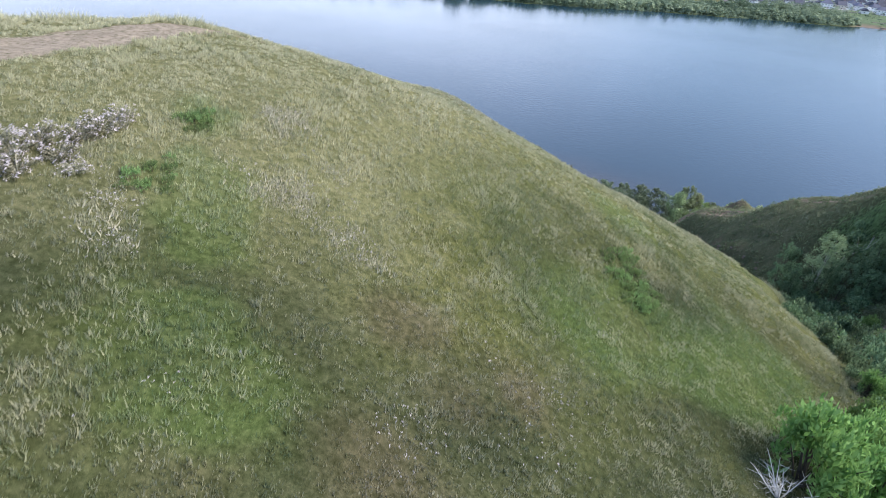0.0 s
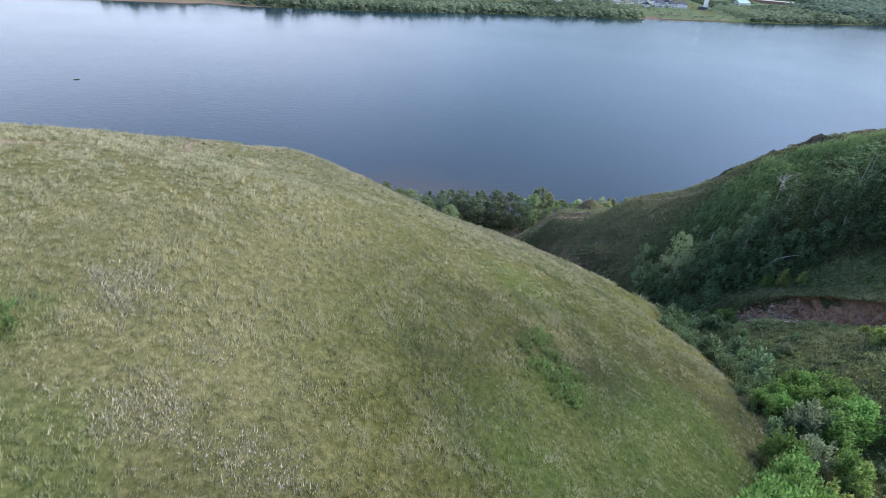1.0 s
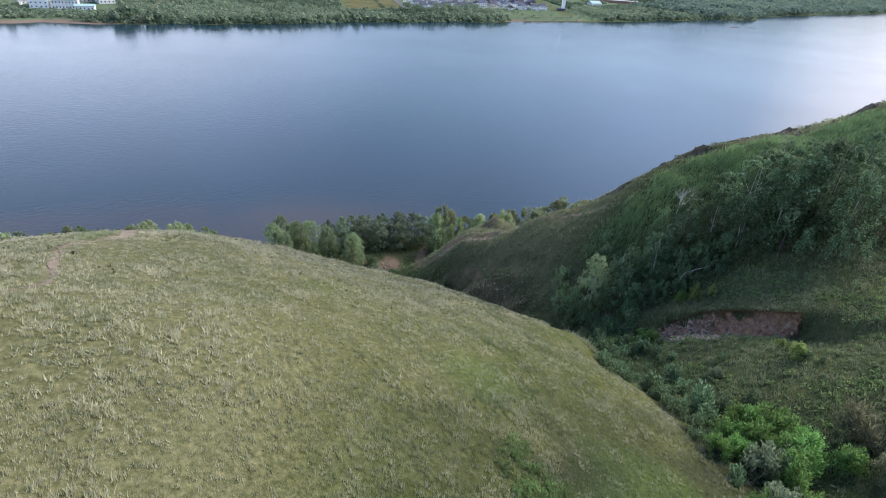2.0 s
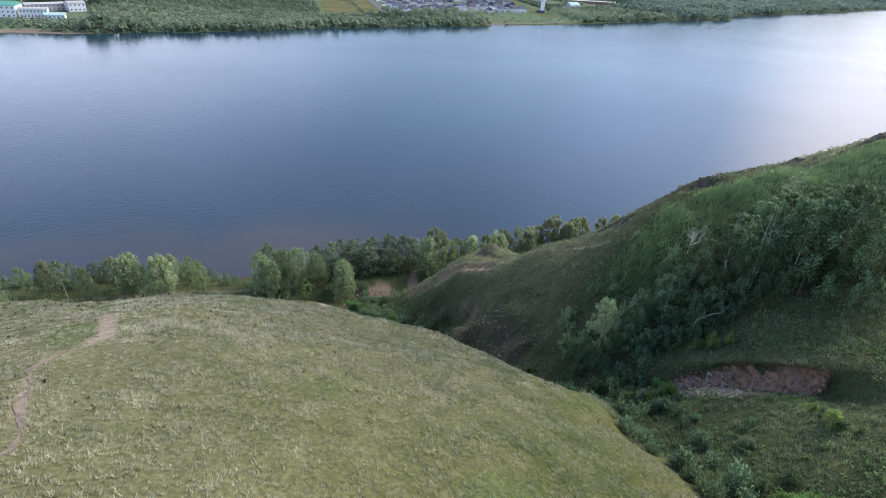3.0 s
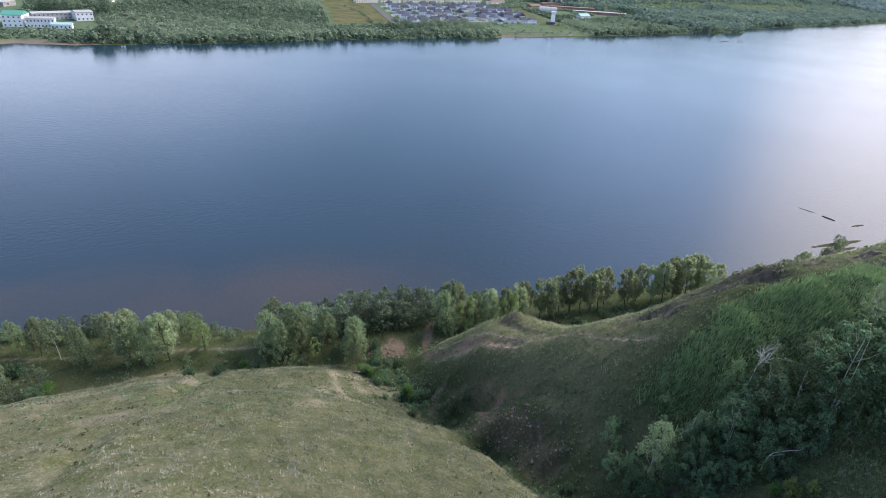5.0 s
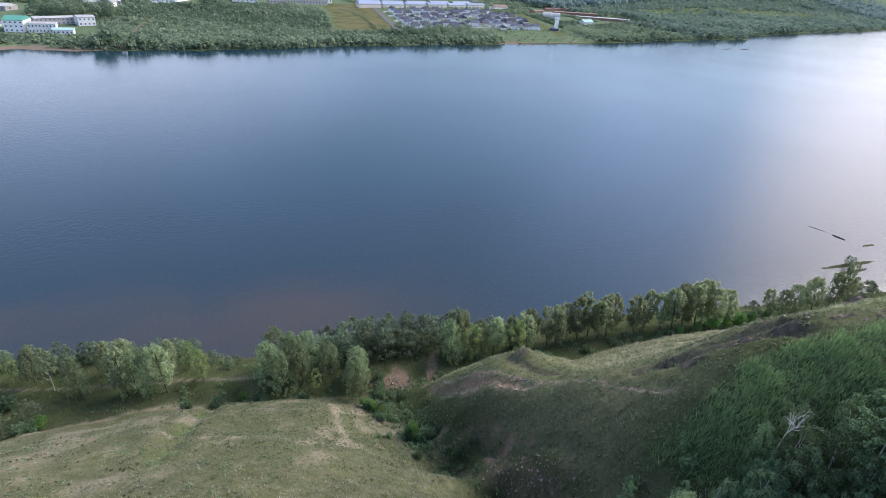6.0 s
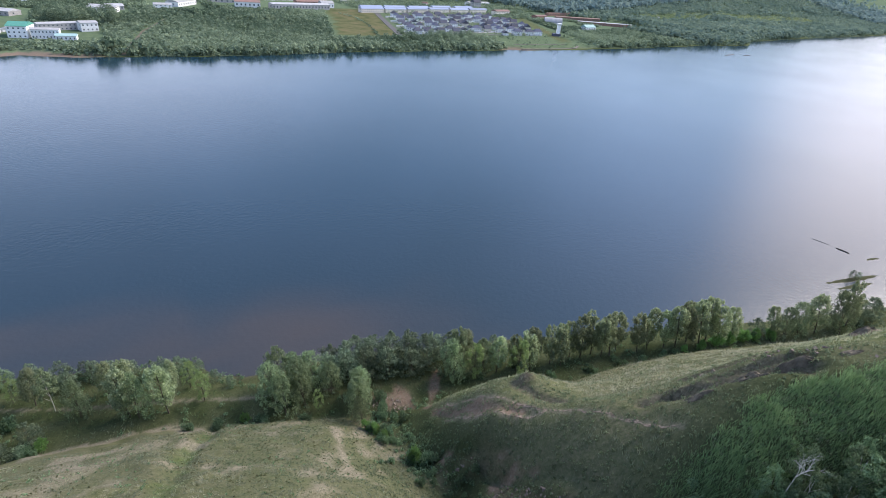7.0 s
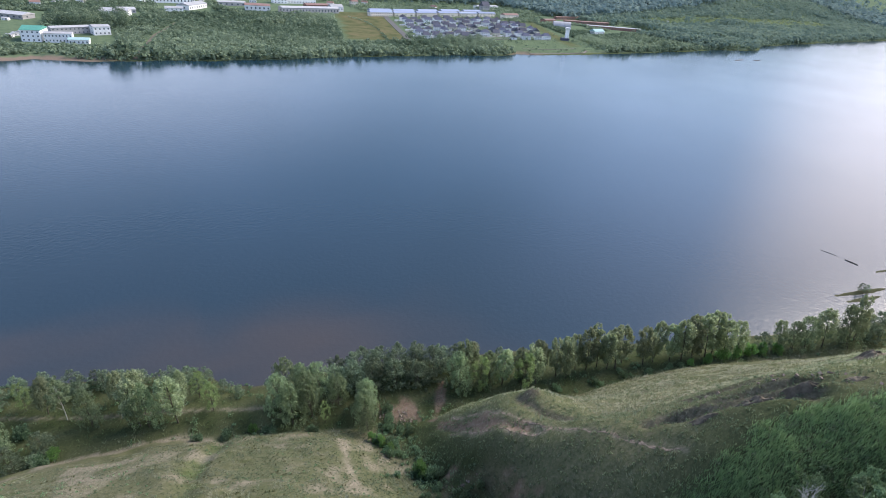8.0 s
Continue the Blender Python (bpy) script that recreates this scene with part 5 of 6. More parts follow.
def stones(name, spots, label, mat, seed, sizes=(0.06, 0.3)):
    """Broken angular stones, joined."""
    r = np.random.default_rng(seed)
    base = np.array([(-1, -1, -1), (1, -1, -1), (1, 1, -1), (-1, 1, -1), (-1, -1, 1), (1, -1, 1), (1, 1, 1), (-1, 1, 1)], float)
    quads = np.array([(0, 3, 2, 1), (4, 5, 6, 7), (0, 1, 5, 4), (1, 2, 6, 5), (2, 3, 7, 6), (3, 0, 4, 7)])
    vs, fs = [], []
    for i, (x, y, *z) in enumerate(spots):
        s = sizes[0] + (sizes[1] - sizes[0]) * r.random() ** 3
        q = Euler(tuple(r.random(3) * 6)).to_matrix()
        p = (base * (s, s * (0.5 + 0.5 * r.random()), s * (0.3 + 0.4 * r.random())) * (0.75 + 0.5 * r.random((8, 1)))) @ np.array(q)
        vs.append(p + (x, y, (z[0] if z else float(height(x, y))) + s * 0.2))
        fs.append(quads + 8 * i)
    tagged(new(name, mesh_from(name, np.concatenate(vs), np.concatenate(fs), mat)), label, "stones", kind="stuff")




def scarp_face():
    """The bared red earth under the turf edge: a hollow, lens-shaped bank."""
    line = np.array([(57.9, 52.2), (59.8, 48.8), (61.0, 45.2), (62.1, 41.5), (63.0, 38.2)])
    nu, nv = 70, 16
    u = np.linspace(0, 1, nu)
    along = np.stack([np.interp(u, np.linspace(0, 1, 5), line[:, k]) for k in (0, 1)], 1)
    d = unit(np.gradient(along, axis=0))
    side = np.stack([d[:, 1], -d[:, 0]], 1)          # towards the ravine
    side *= np.sign(np.sum(side * (-1, -0.3), 1, keepdims=True))
    open_ = np.interp(u, [0, 0.12, 0.4, 0.9, 1], [0.5, 1.1, 1.0, 0.75, 0.2])
    rows = []
    for j in range(nv):
        v = j / (nv - 1)
        out = -0.35 + 2.5 * v ** 1.5 * open_ + 0.5 * fbm(along[:, 0] * 3, along[:, 1] * 3 + v * 9, 2.2, 3, 4) * np.sin(np.pi * v) + 0.6 * np.exp(-(v / 0.05) ** 2)
        q = along + side * out[:, None]
        top = height(along[:, 0] - side[:, 0] * 0.9, along[:, 1] - side[:, 1] * 0.9) + 0.12
        low = height(along[:, 0] + side[:, 0] * 2.3, along[:, 1] + side[:, 1] * 2.3) - 0.15
        top = low + (top - low) * np.interp(u, [0, 0.1, 0.3, 0.97, 1], [0.35, 0.75, 1, 1, 0.3]) + 0.05 * value_noise(along[:, 0], along[:, 1], 1.1, 3)
        rows.append(np.c_[q, top + (low - 0.3 - top) * v ** 0.8])
    V = np.concatenate(rows)
    i = np.arange(nu * nv).reshape(nv, nu)
    F = np.stack([i[:-1, :-1], i[:-1, 1:], i[1:, 1:], i[1:, :-1]], -1).reshape(-1, 4)
    tagged(new("earth_scarp", mesh_from("earth_scarp", V, F, SCARPEARTH, True)), "bared red earth bank under an overhanging turf edge", "earth bank", kind="structure")
    r = np.random.default_rng(20)
    cell = r.integers(0, nu, 1100), (nv * (0.1 + 0.9 * r.random(1100) ** 0.6)).astype(int).clip(0, nv - 1)
    keep = r.random(1100) < np.where(u[cell[0]] < 0.4, 0.9, 0.08 + 0.4 * (cell[1] > nv * 0.85))
    stones("face_stones", [tuple(V[b * nu + a] + (0.25 * r.normal(), 0.25 * r.normal(), 0.08)) for a, b in zip(cell[0][keep], cell[1][keep])], "broken reddish stones sticking out of the earth bank", STONE, 26, (0.06, 0.26))
    x, y = along[:, 0].repeat(9), along[:, 1].repeat(9)
    blades("turf_edge", x - 0.25 * side[:, 0].repeat(9), y - 0.25 * side[:, 1].repeat(9), np.full(len(x), 0.45), 0.12, 3, "dark turf hanging over the earth bank", "grass", BLADES, lean=(-0.5, -0.1), spread=0.22, seed=6)


scarp_face()
sx, sy = scatter(14000, 51, 62, 36, 57, lambda x, y: smooth(3.4, 0.6, np.minimum(line_distance(x, y, [(55.6, 52), (56.6, 49.5), (57.6, 45)]) + 0.8, line_distance(x, y, [(56.3, 53), (57.3, 51)]))) * (x < np.interp(y, [38, 44, 49.5, 53.5], [62, 60.8, 59.2, 57.2]) - 0.8), 21)
stones("scarp_rubble", list(zip(sx, sy)), "reddish broken stones fallen below the earth scarp", STONE, 21, (0.05, 0.24))
sx, sy = scatter(2600, 48, 62, 66, 118, lambda x, y: smooth(4.5, 1.5, np.abs(x - 53.4)) * smooth(0.0, 0.7, fbm(x, y, 8, 2, 12)), 22)
stones("ravine_scree", list(zip(sx, sy)), "grey-red scree lying on the eroded ravine side", DARKSTONE, 22, (0.06, 0.26))
sx, sy = scatter(700, 48, 61, 132, 148, lambda x, y: smooth(6, 2, np.hypot(x - 54.5, y - 140)), 23)
stones("washed_gravel", list(zip(sx, sy)), "pinkish gravel washed out at the ravine mouth", STONE, 23)

undergrowth()

sx, sy = scatter(900, 76, 112, 44, 92, lambda x, y: smooth(2.2, 0.5, line_distance(x, y, [(81.5, 87), (86, 80), (88, 75), (95, 64), (104, 57), (111, 51)]) + 1.2 * value_noise(x, y, 3, 6)), 24)
stones("crest_rocks", list(zip(sx, sy)), "weathered grey-brown rocks along the bare crest", DARKSTONE, 24, (0.08, 0.38))
gx, gy = scatter(26000, -16, 6, 10, 34, lambda x, y: np.clip(smooth(1.9, 0.4, line_distance(x, y, [(-6.6, 22.6), (-4.8, 22.4), (-2.9, 21.6), (-1.4, 20.8)])) + 0.95 * smooth(2.0, 0.5, line_distance(x, y, [(-6.6, 28.2), (-5.2, 27), (-4.2, 25.4)])) + 0.22 * smooth(1.8, 0.4, np.hypot(x + 9.6, y - 16.5)), 0, 1) * smooth(-0.2, 0.5, fbm(x, y, 1.6, 2, 14)), 25)
blades("dry_weeds", gx, gy, tall(gx, gy, 0.25), 0.042, 6, "bleached grey-white dry weeds in the meadow", "weeds", DRYWEED, spread=0.14, seed=9, sway=0.5, zoned=False)

gx, gy = scatter(5200, -36, -12, 34, 54, lambda x, y: smooth(2.6, 0.8, line_distance(x, y, [(-33, 37.5), (-27, 38), (-23.6, 39.6), (-20.6, 43), (-16.4, 43.2)]) + 0.8 * value_noise(x, y, 2.5, 17)), 47)
blades("crest_grass", gx, gy, tall(gx, gy, 0.45) + 0.3 * smooth(2.4, 0.6, np.hypot(gx + 24, gy - 39.2)), 0.06, 7, "tall yellowish grass on the crest beside the path", "grass", BLADES, spread=0.16, seed=47, sway=0.4)


CRAG = plain_material("weathered_crag", (0.12, 0.1, 0.072), 0.95, 0.5, 0.9, relief=0.12)


def rock_outcrop(x, y, long, deep, high, turn, seed):
    """A low crumbling mound of dark rock and earth breaking through the turf."""
    rings, spokes = 9, 34
    ang = np.linspace(0, 2 * np.pi, spokes, endpoint=False)
    c, sn = math.cos(radians(turn)), math.sin(radians(turn))
    verts = []
    for i in range(rings + 1):
        q = i / rings
        reach = q * (1 + 0.3 * value_noise(3 * np.cos(ang) + seed, 3 * np.sin(ang), 1.0, seed))
        px, py = reach * np.cos(ang) * long / 2, reach * np.sin(ang) * deep / 2
        wx, wy = x + c * px - sn * py, y + sn * px + c * py
        rise = high * max(0.0, 1 - q ** 2.4) * (0.7 + 0.5 * fbm(wx, wy, 1.1, 3, seed)) + 0.22 * high * np.abs(value_noise(wx, wy, 0.45, seed + 3)) * (1 - q)
        verts.append(np.stack([wx - x, wy - y, height(wx, wy) - float(height(x, y)) + rise - 0.12 * q], 1))
    k = np.arange(spokes)
    f = np.concatenate([np.stack([k + i * spokes, (k + 1) % spokes + i * spokes, (k + 1) % spokes + (i + 1) * spokes, k + (i + 1) * spokes], 1) for i in range(rings)])
    ob = new("rock_outcrop", mesh_from("rock_outcrop", np.concatenate(verts), f, CRAG))
    ob.matrix_basis = Matrix.Translation((x, y, float(height(x, y))))
    tagged(ob, "crumbling dark grey-brown rock breaking through the turf of the crest", "rock", "rock outcrops")


for k, (x, y, long, deep, high, turn) in enumerate([(80.9, 75.6, 5.0, 2.2, 1.5, -40), (85.3, 72.6, 4.4, 2.0, 1.1, -35), (75.9, 79.5, 3.6, 1.8, 0.9, -45), (96.5, 65, 4.5, 1.8, 0.9, -25), (104, 58, 5.0, 2.0, 1.0, -25), (90.5, 68.8, 3.4, 1.5, 0.7, -30), (108, 73.5, 7.0, 3.5, 1.4, -20)]):
    rock_outcrop(x, y, long, deep, high, turn, 60 + k)


# ---------------------------------------------------------------- the far bank
WHITEWALL = plain_material("white_plaster", (0.86, 0.855, 0.83), 0.8, 0.12, 0.4)
BEIGEWALL = plain_material("beige_plaster", (0.72, 0.66, 0.56), 0.85, 0.15, 0.4)
BRICKWALL = plain_material("brick_wall", (0.3, 0.17, 0.13), 0.9, 0.2, 0.5)
GREYWALL = plain_material("grey_concrete", (0.36, 0.35, 0.34), 0.9, 0.2, 0.3)
SLATE = plain_material("slate_blue_roof", (0.092, 0.095, 0.118), 0.85, 0.2, 0.5)
BLUEROOF = plain_material("blue_metal_roof", (0.11, 0.12, 0.165), 0.8, 0.15, 0.4)
GREENROOF = plain_material("green_metal_roof", (0.08, 0.26, 0.2), 0.8, 0.15, 0.4)
TERRACEROOF = plain_material("bright_blue_roof", (0.26, 0.31, 0.42), 0.8, 0.2, 0.4)
TEALROOF = plain_material("teal_metal_roof", (0.3, 0.44, 0.42), 0.8, 0.12, 0.4)
PALEROOF = plain_material("pale_sheet_roof", (0.42, 0.42, 0.42), 0.85, 0.2, 0.2)
REDROOF = plain_material("rust_red_roof", (0.24, 0.15, 0.125), 0.8, 0.25, 0.2)
GLASS = plain_material("dark_window_glass", (0.09, 0.105, 0.12), 0.12, 0.2, 0.5)
DOORWOOD = plain_material("dark_door", (0.12, 0.08, 0.05), 0.6, 0.2, 2)
ASPHALT = plain_material("worn_asphalt", (0.13, 0.125, 0.12), 0.95, 0.2, 0.15)
HULL = plain_material("dark_wet_wood", (0.07, 0.055, 0.045), 0.7, 0.3, 1.5)

STREET = math.degrees(math.atan2(0.31, 1))


def place(x, y, turn=0.0):
    return Matrix.Translation((x, y, float(height(x, y)) - 0.4)) @ Matrix.Rotation(radians(-turn), 4, "Z")


def roof_mesh(w, d, z, rise, over, hip, thick=0.25):
    """A pitched roof with eaves over a body w by d; hip: how far the ridge is drawn in."""
    bm = bmesh.new()
    a, b = w / 2 + over, d / 2 + over
    low = [bm.verts.new(p) for p in ((-a, -b, z), (a, -b, z), (a, b, z), (-a, b, z))]
    up = [bm.verts.new((p.co.x, p.co.y, z + thick)) for p in low]
    r0, r1 = bm.verts.new((-a + hip, 0, z + thick + rise)), bm.verts.new((a - hip, 0, z + thick + rise))
    bm.faces.new(low[::-1])
    for i in range(4):
        bm.faces.new((low[i], low[(i + 1) % 4], up[(i + 1) % 4], up[i]))
    bm.faces.new((up[0], up[1], r1, r0))
    bm.faces.new((up[2], up[3], r0, r1))
    bm.faces.new((up[1], up[2], r1))
    bm.faces.new((up[3], up[0], r0))
    return bm


def building(name, w, d, h, wall, roof, rise, label, category="building", over=0.5, hip=0.0, floors=2, cols=4, chimney=False, door=True, group="", fill=0.42):
    """A house or hall at the origin, its front to -y: walls, roof, windows in rows on the long sides, door, chimney."""
    thing = new(name)
    part("wall", box(bmesh.new(), -w / 2, w / 2, -d / 2, d / 2, 0, h), wall, thing)
    rf = part("roof", roof_mesh(w, d, h, rise, over, hip), roof, thing)
    if chimney:
        part("chimney", box(bmesh.new(), w * 0.2, w * 0.2 + 0.8, -0.2, 0.6, h + rise * 0.3, h + rise + 1.1), BRICKWALL, rf)
    storey, step = h / floors, w / cols
    ww, wh = step * fill * 0.8, storey * 0.36
    bm = box(bmesh.new(), -ww / 2, ww / 2, -0.06, 0.06, 0, wh)
    me = bpy.data.meshes.new("window")
    bm.to_mesh(me)
    bm.free()
    for f in range(floors):
        for c in range(cols):
            if door and f == 0 and c == cols // 2:
                continue
            win = part("window", me, GLASS, thing)
            win.location = (-w / 2 + step * (c + 0.5), -d / 2, storey * f + storey * 0.35)
    for s in (-1, 1):
        for f in range(floors):
            win = part("window", me, GLASS, thing)
            win.matrix_basis = Matrix.Translation((s * w / 2, -d * 0.12, storey * f + storey * 0.35)) @ Matrix.Rotation(radians(90), 4, "Z")
    if door:
        x = -w / 2 + step * (cols // 2 + 0.5)
        part("door", box(bmesh.new(), x - 0.6, x + 0.6, -d / 2 - 0.07, -d / 2 + 0.05, 0.3, 2.5), DOORWOOD, thing)
    return tagged(thing, label, category, group)


def village():
    r = np.random.default_rng(12)
    kinds = [building("cottage", 12, 10.5, 5.8, WHITEWALL, SLATE, 4.2, "white two-storey cottage with a slate-blue hipped roof", "house", 0.35, 4.0, 2, 3, True, group="village cottages"),
             building("cottage", 11, 11, 5.6, BEIGEWALL, SLATE, 4.8, "beige cottage with a steep blue-grey gable roof", "house", 0.3, 0.0, 2, 3, True, group="village cottages"),
             building("cottage", 14, 10, 6.2, WHITEWALL, BLUEROOF, 4.0, "large white villa with a blue-grey hipped roof", "house", 0.35, 4.5, 2, 4, True, group="village cottages"),
             building("cottage", 10, 9, 3.6, WHITEWALL, SLATE, 3.0, "low white house with a dark gable roof", "house", 0.6, 0.0, 1, 3, False, group="village cottages")]
    used = set()
    for row in range(8):
        for col in range(11):
            if r.random() < 0.1 or (row == 0 and col in (5, 6)):
                continue
            u, v = col * 22.5 + 16 + r.normal() * 2.0, 780 + row * 28 + r.normal() * 2.5
            x = 362 + (v - 725) * 0.31 + 10 + u
            k = int(r.integers(0, 4))
            m = place(x, v, STREET + (90 if r.random() < 0.3 else 0) + r.normal() * 3)
            if k in used:
                copy_thing(kinds[k], m)
            else:
                kinds[k].matrix_basis = m
                used.add(k)
    terrace = building("terraced_row", 46, 11, 6.5, BEIGEWALL, TERRACEROOF, 2.6, "row of terraced houses with a bright blue roof", "house", 0.6, 0.0, 2, 10, False, False, group="terraced rows")
    spots = [(446, 1028), (496, 1035), (546, 1042), (598, 1050), (649, 1058), (700, 1066), (460, 1062), (512, 1070), (568, 1078), (624, 1086), (682, 1094)]
    for i, (x, y) in enumerate(spots):
        m = place(x, y, -8.5)
        if i:
            copy_thing(terrace, m)
        else:
            terrace.matrix_basis = m


village()


def halls():
    """The white school-like block by the water, and the sheds behind the woods."""
    rows = [("white_building", 17, 26, 11, WHITEWALL, GREENROOF, 3.0, "three-storey white building with a green metal roof", 3, 4, -52, 764, 12),
            ("white_building", 24, 10, 9, WHITEWALL, PALEROOF, 1.2, "white two-storey wing with small windows", 2, 8, -31, 752, 8),
            ("low_building", 18, 11, 4.5, WHITEWALL, TEALROOF, 1.6, "low white building with a pale teal roof", 1, 5, -14, 744, 8),
            ("long_building", 50, 11, 7, GREYWALL, PALEROOF, 1.4, "long grey building with a pale sheet roof", 2, 12, -18, 812, -20),
            ("low_building", 17, 15, 9, WHITEWALL, PALEROOF, 1.6, "white end block with a pale roof", 2, 4, 6, 806, -15),
            ("warehouse", 34, 22, 6, WHITEWALL, PALEROOF, 3.0, "pale warehouse with a light grey roof", 1, 5, 28, 968, 18)]
    works = [("warehouse", 22, 16, 5, GREYWALL, PALEROOF, 2.5, "grey shed with a light sheet roof", 1, 4, 42, 996, -10),
            ("long_building", 84, 16, 8, WHITEWALL, PALEROOF, 2.0, "long white industrial hall with a row of windows", 1, 16, 108, 1140, 0),
            ("warehouse", 58, 20, 7, WHITEWALL, PALEROOF, 3.2, "white hall with a pale gable roof", 1, 8, 138, 1062, -55),
            ("warehouse", 24, 14, 6, WHITEWALL, PALEROOF, 2.0, "small white works building", 2, 4, 106, 1016, 0),
            ("warehouse", 44, 20, 5, GREYWALL, PALEROOF, 2.5, "grey flat shed at the edge of the plain", 1, 6, -84, 930, 35),
            ("warehouse", 46, 20, 6, GREYWALL, PALEROOF, 2.0, "pale roofed shed beside the yard", 1, 5, 210, 1130, 0),
            ("warehouse", 40, 24, 8, WHITEWALL, REDROOF, 2.5, "white hall with rust-red roof", 1, 6, 240, 1068, 10)]
    depots = [("long_building", 104, 18, 8, GREYWALL, PALEROOF, 2.2, "long grey hall with a pale roof by the woods", 1, 18, 325, 1056, -6),
            ("long_building", 60, 16, 9, BRICKWALL, REDROOF, 2.2, "dark red brick hall", 2, 10, 360, 1100, -6),
            ("long_building", 70, 18, 11, WHITEWALL, REDROOF, 2.2, "tall pale hall with reddish roof", 2, 12, 350, 1210, -6),
            ("warehouse", 26, 20, 12, WHITEWALL, PALEROOF, 2.0, "tall white works building", 3, 4, 312, 1200, 0),
            ("warehouse", 24, 16, 8, WHITEWALL, PALEROOF, 4.0, "white shed with a gable roof", 1, 4, 384, 1088, -6),
            ("small_house", 14, 12, 9, BEIGEWALL, REDROOF, 3.5, "pinkish lone house behind the field", 2, 3, 462, 1195, 0)]
    edge = [("long_building", 66, 16, 8, WHITEWALL, PALEROOF, 2.0, "pale long hall behind the terraces", 1, 12, 800, 1215, -10),
            ("chapel", 18, 16, 12, GREYWALL, SLATE, 9.0, "grey house with a high peaked roof", 2, 3, 762, 1165, 0),
            ("long_building", 40, 15, 8, BEIGEWALL, REDROOF, 2.6, "brownish block at the village edge", 2, 8, 742, 1040, -10),
            ("low_building", 34, 14, 6, BRICKWALL, REDROOF, 2.0, "low brick building near the hangar", 1, 6, 800, 985, -12),
            ("garage_row", 120, 9, 5, BRICKWALL, REDROOF, 1.0, "long brick garage row with pale doors", 1, 22, 935, 1060, -8),
            ("garage_row", 100, 9, 5, BRICKWALL, REDROOF, 1.0, "brick garage row with dark roof", 1, 20, 905, 985, 20),
            ("garage_row", 110, 9, 5, BRICKWALL, PALEROOF, 1.0, "garage row with pale patched roof", 1, 20, 905, 905, 28),
            ("small_house", 26, 14, 5, WHITEWALL, TEALROOF, 4.0, "white house with a pale gable at the woods", 1, 4, 803, 846, -5)]
    for name, w, d, h, wall, roof, rise, label, floors, cols, x, y, turn in rows + works + depots + edge:
        ob = building(name, w, d, h, wall, roof, rise, label, "building", floors=floors, cols=cols, door=False)
        ob.matrix_basis = place(x, y, turn)


halls()


def outskirts():
    """Small sheds and houses at the far edge of the settlement and a few boathouses downstream."""
    shed = building("small_shed", 7, 5, 2.8, WHITEWALL, PALEROOF, 0.8, "small pale garden shed with a sheet roof", "shed", 0.3, 0.0, 1, 2, door=True, group="small sheds")
    house = building("small_house", 12, 9, 5, WHITEWALL, REDROOF, 3.0, "small white house with a dull red roof", "house", 0.4, 0.0, 1, 3, True, group="outlying houses")
    spots = [(-75, 781), (-71, 792), (-68, 803), (-64, 814), (-60, 826), (-56, 838), (-88, 905), (-60, 1062), (-46, 1080), (-30, 1098), (20, 1120), (52, 1128), (170, 1178), (226, 1186), (1159, 805), (1189, 812), (1180, 796), (1098, 1146), (1120, 1160), (1060, 1120), (1215, 1030)]
    for i, (x, y) in enumerate(spots):
        m = place(x, y, 25 + 40 * (i % 3))
        if i:
            copy_thing(shed, m)
        else:
            shed.matrix_basis = m
    for i, (x, y) in enumerate([(-66, 1048), (-44, 1105), (-12, 1096), (8, 1136), (70, 1132), (150, 1165), (262, 1196), (410, 1190), (500, 1230), (640, 1180), (1040, 1140), (1000, 1180), (960, 1150)]):
        m = place(x, y, 15 * (i % 5))
        if i:
            copy_thing(house, m)
        else:
            house.matrix_basis = m


outskirts()


def hangar():
    thing = new("hangar")
    bm = bmesh.new()
    n, L, R = 14, 34, 13
    rows = []
    for i in range(n + 1):
        a = math.pi * i / n
        rows.append([bm.verts.new((s * L / 2, -math.cos(a) * R, math.sin(a) * R * 0.85)) for s in (-1, 1)])
    for a, b in zip(rows[:-1], rows[1:]):
        bm.faces.new((a[0], a[1], b[1], b[0]))
    bm.faces.new([q[0] for q in rows])
    bm.faces.new([q[1] for q in rows][::-1])
    part("shell", bm, PALEROOF, thing)
    part("gate", box(bmesh.new(), -17.1, -16.9, -5, 5, 0, 7.5), GREYWALL, thing)
    thing.matrix_basis = place(785, 925, 35)
    tagged(thing, "pale grey arched metal hangar", "hangar")


def river_tower():
    thing = new("river_tower")
    part("base", box(bmesh.new(), -6, 6, -5, 5, 0, 4.0), BLUEROOF, thing, "blue base storey")
    part("shaft", box(bmesh.new(), 0, 5, -2.5, 2.5, 4.0, 17, 0.3), WHITEWALL, thing, "white tower shaft")
    part("cabin", box(bmesh.new(), -1, 6, -3.5, 3.5, 17, 20, 0.3), WHITEWALL, thing)
    thing.matrix_basis = place(661, 772, 20)
    tagged(thing, "white slender tower on a blue low building by the quay", "tower")


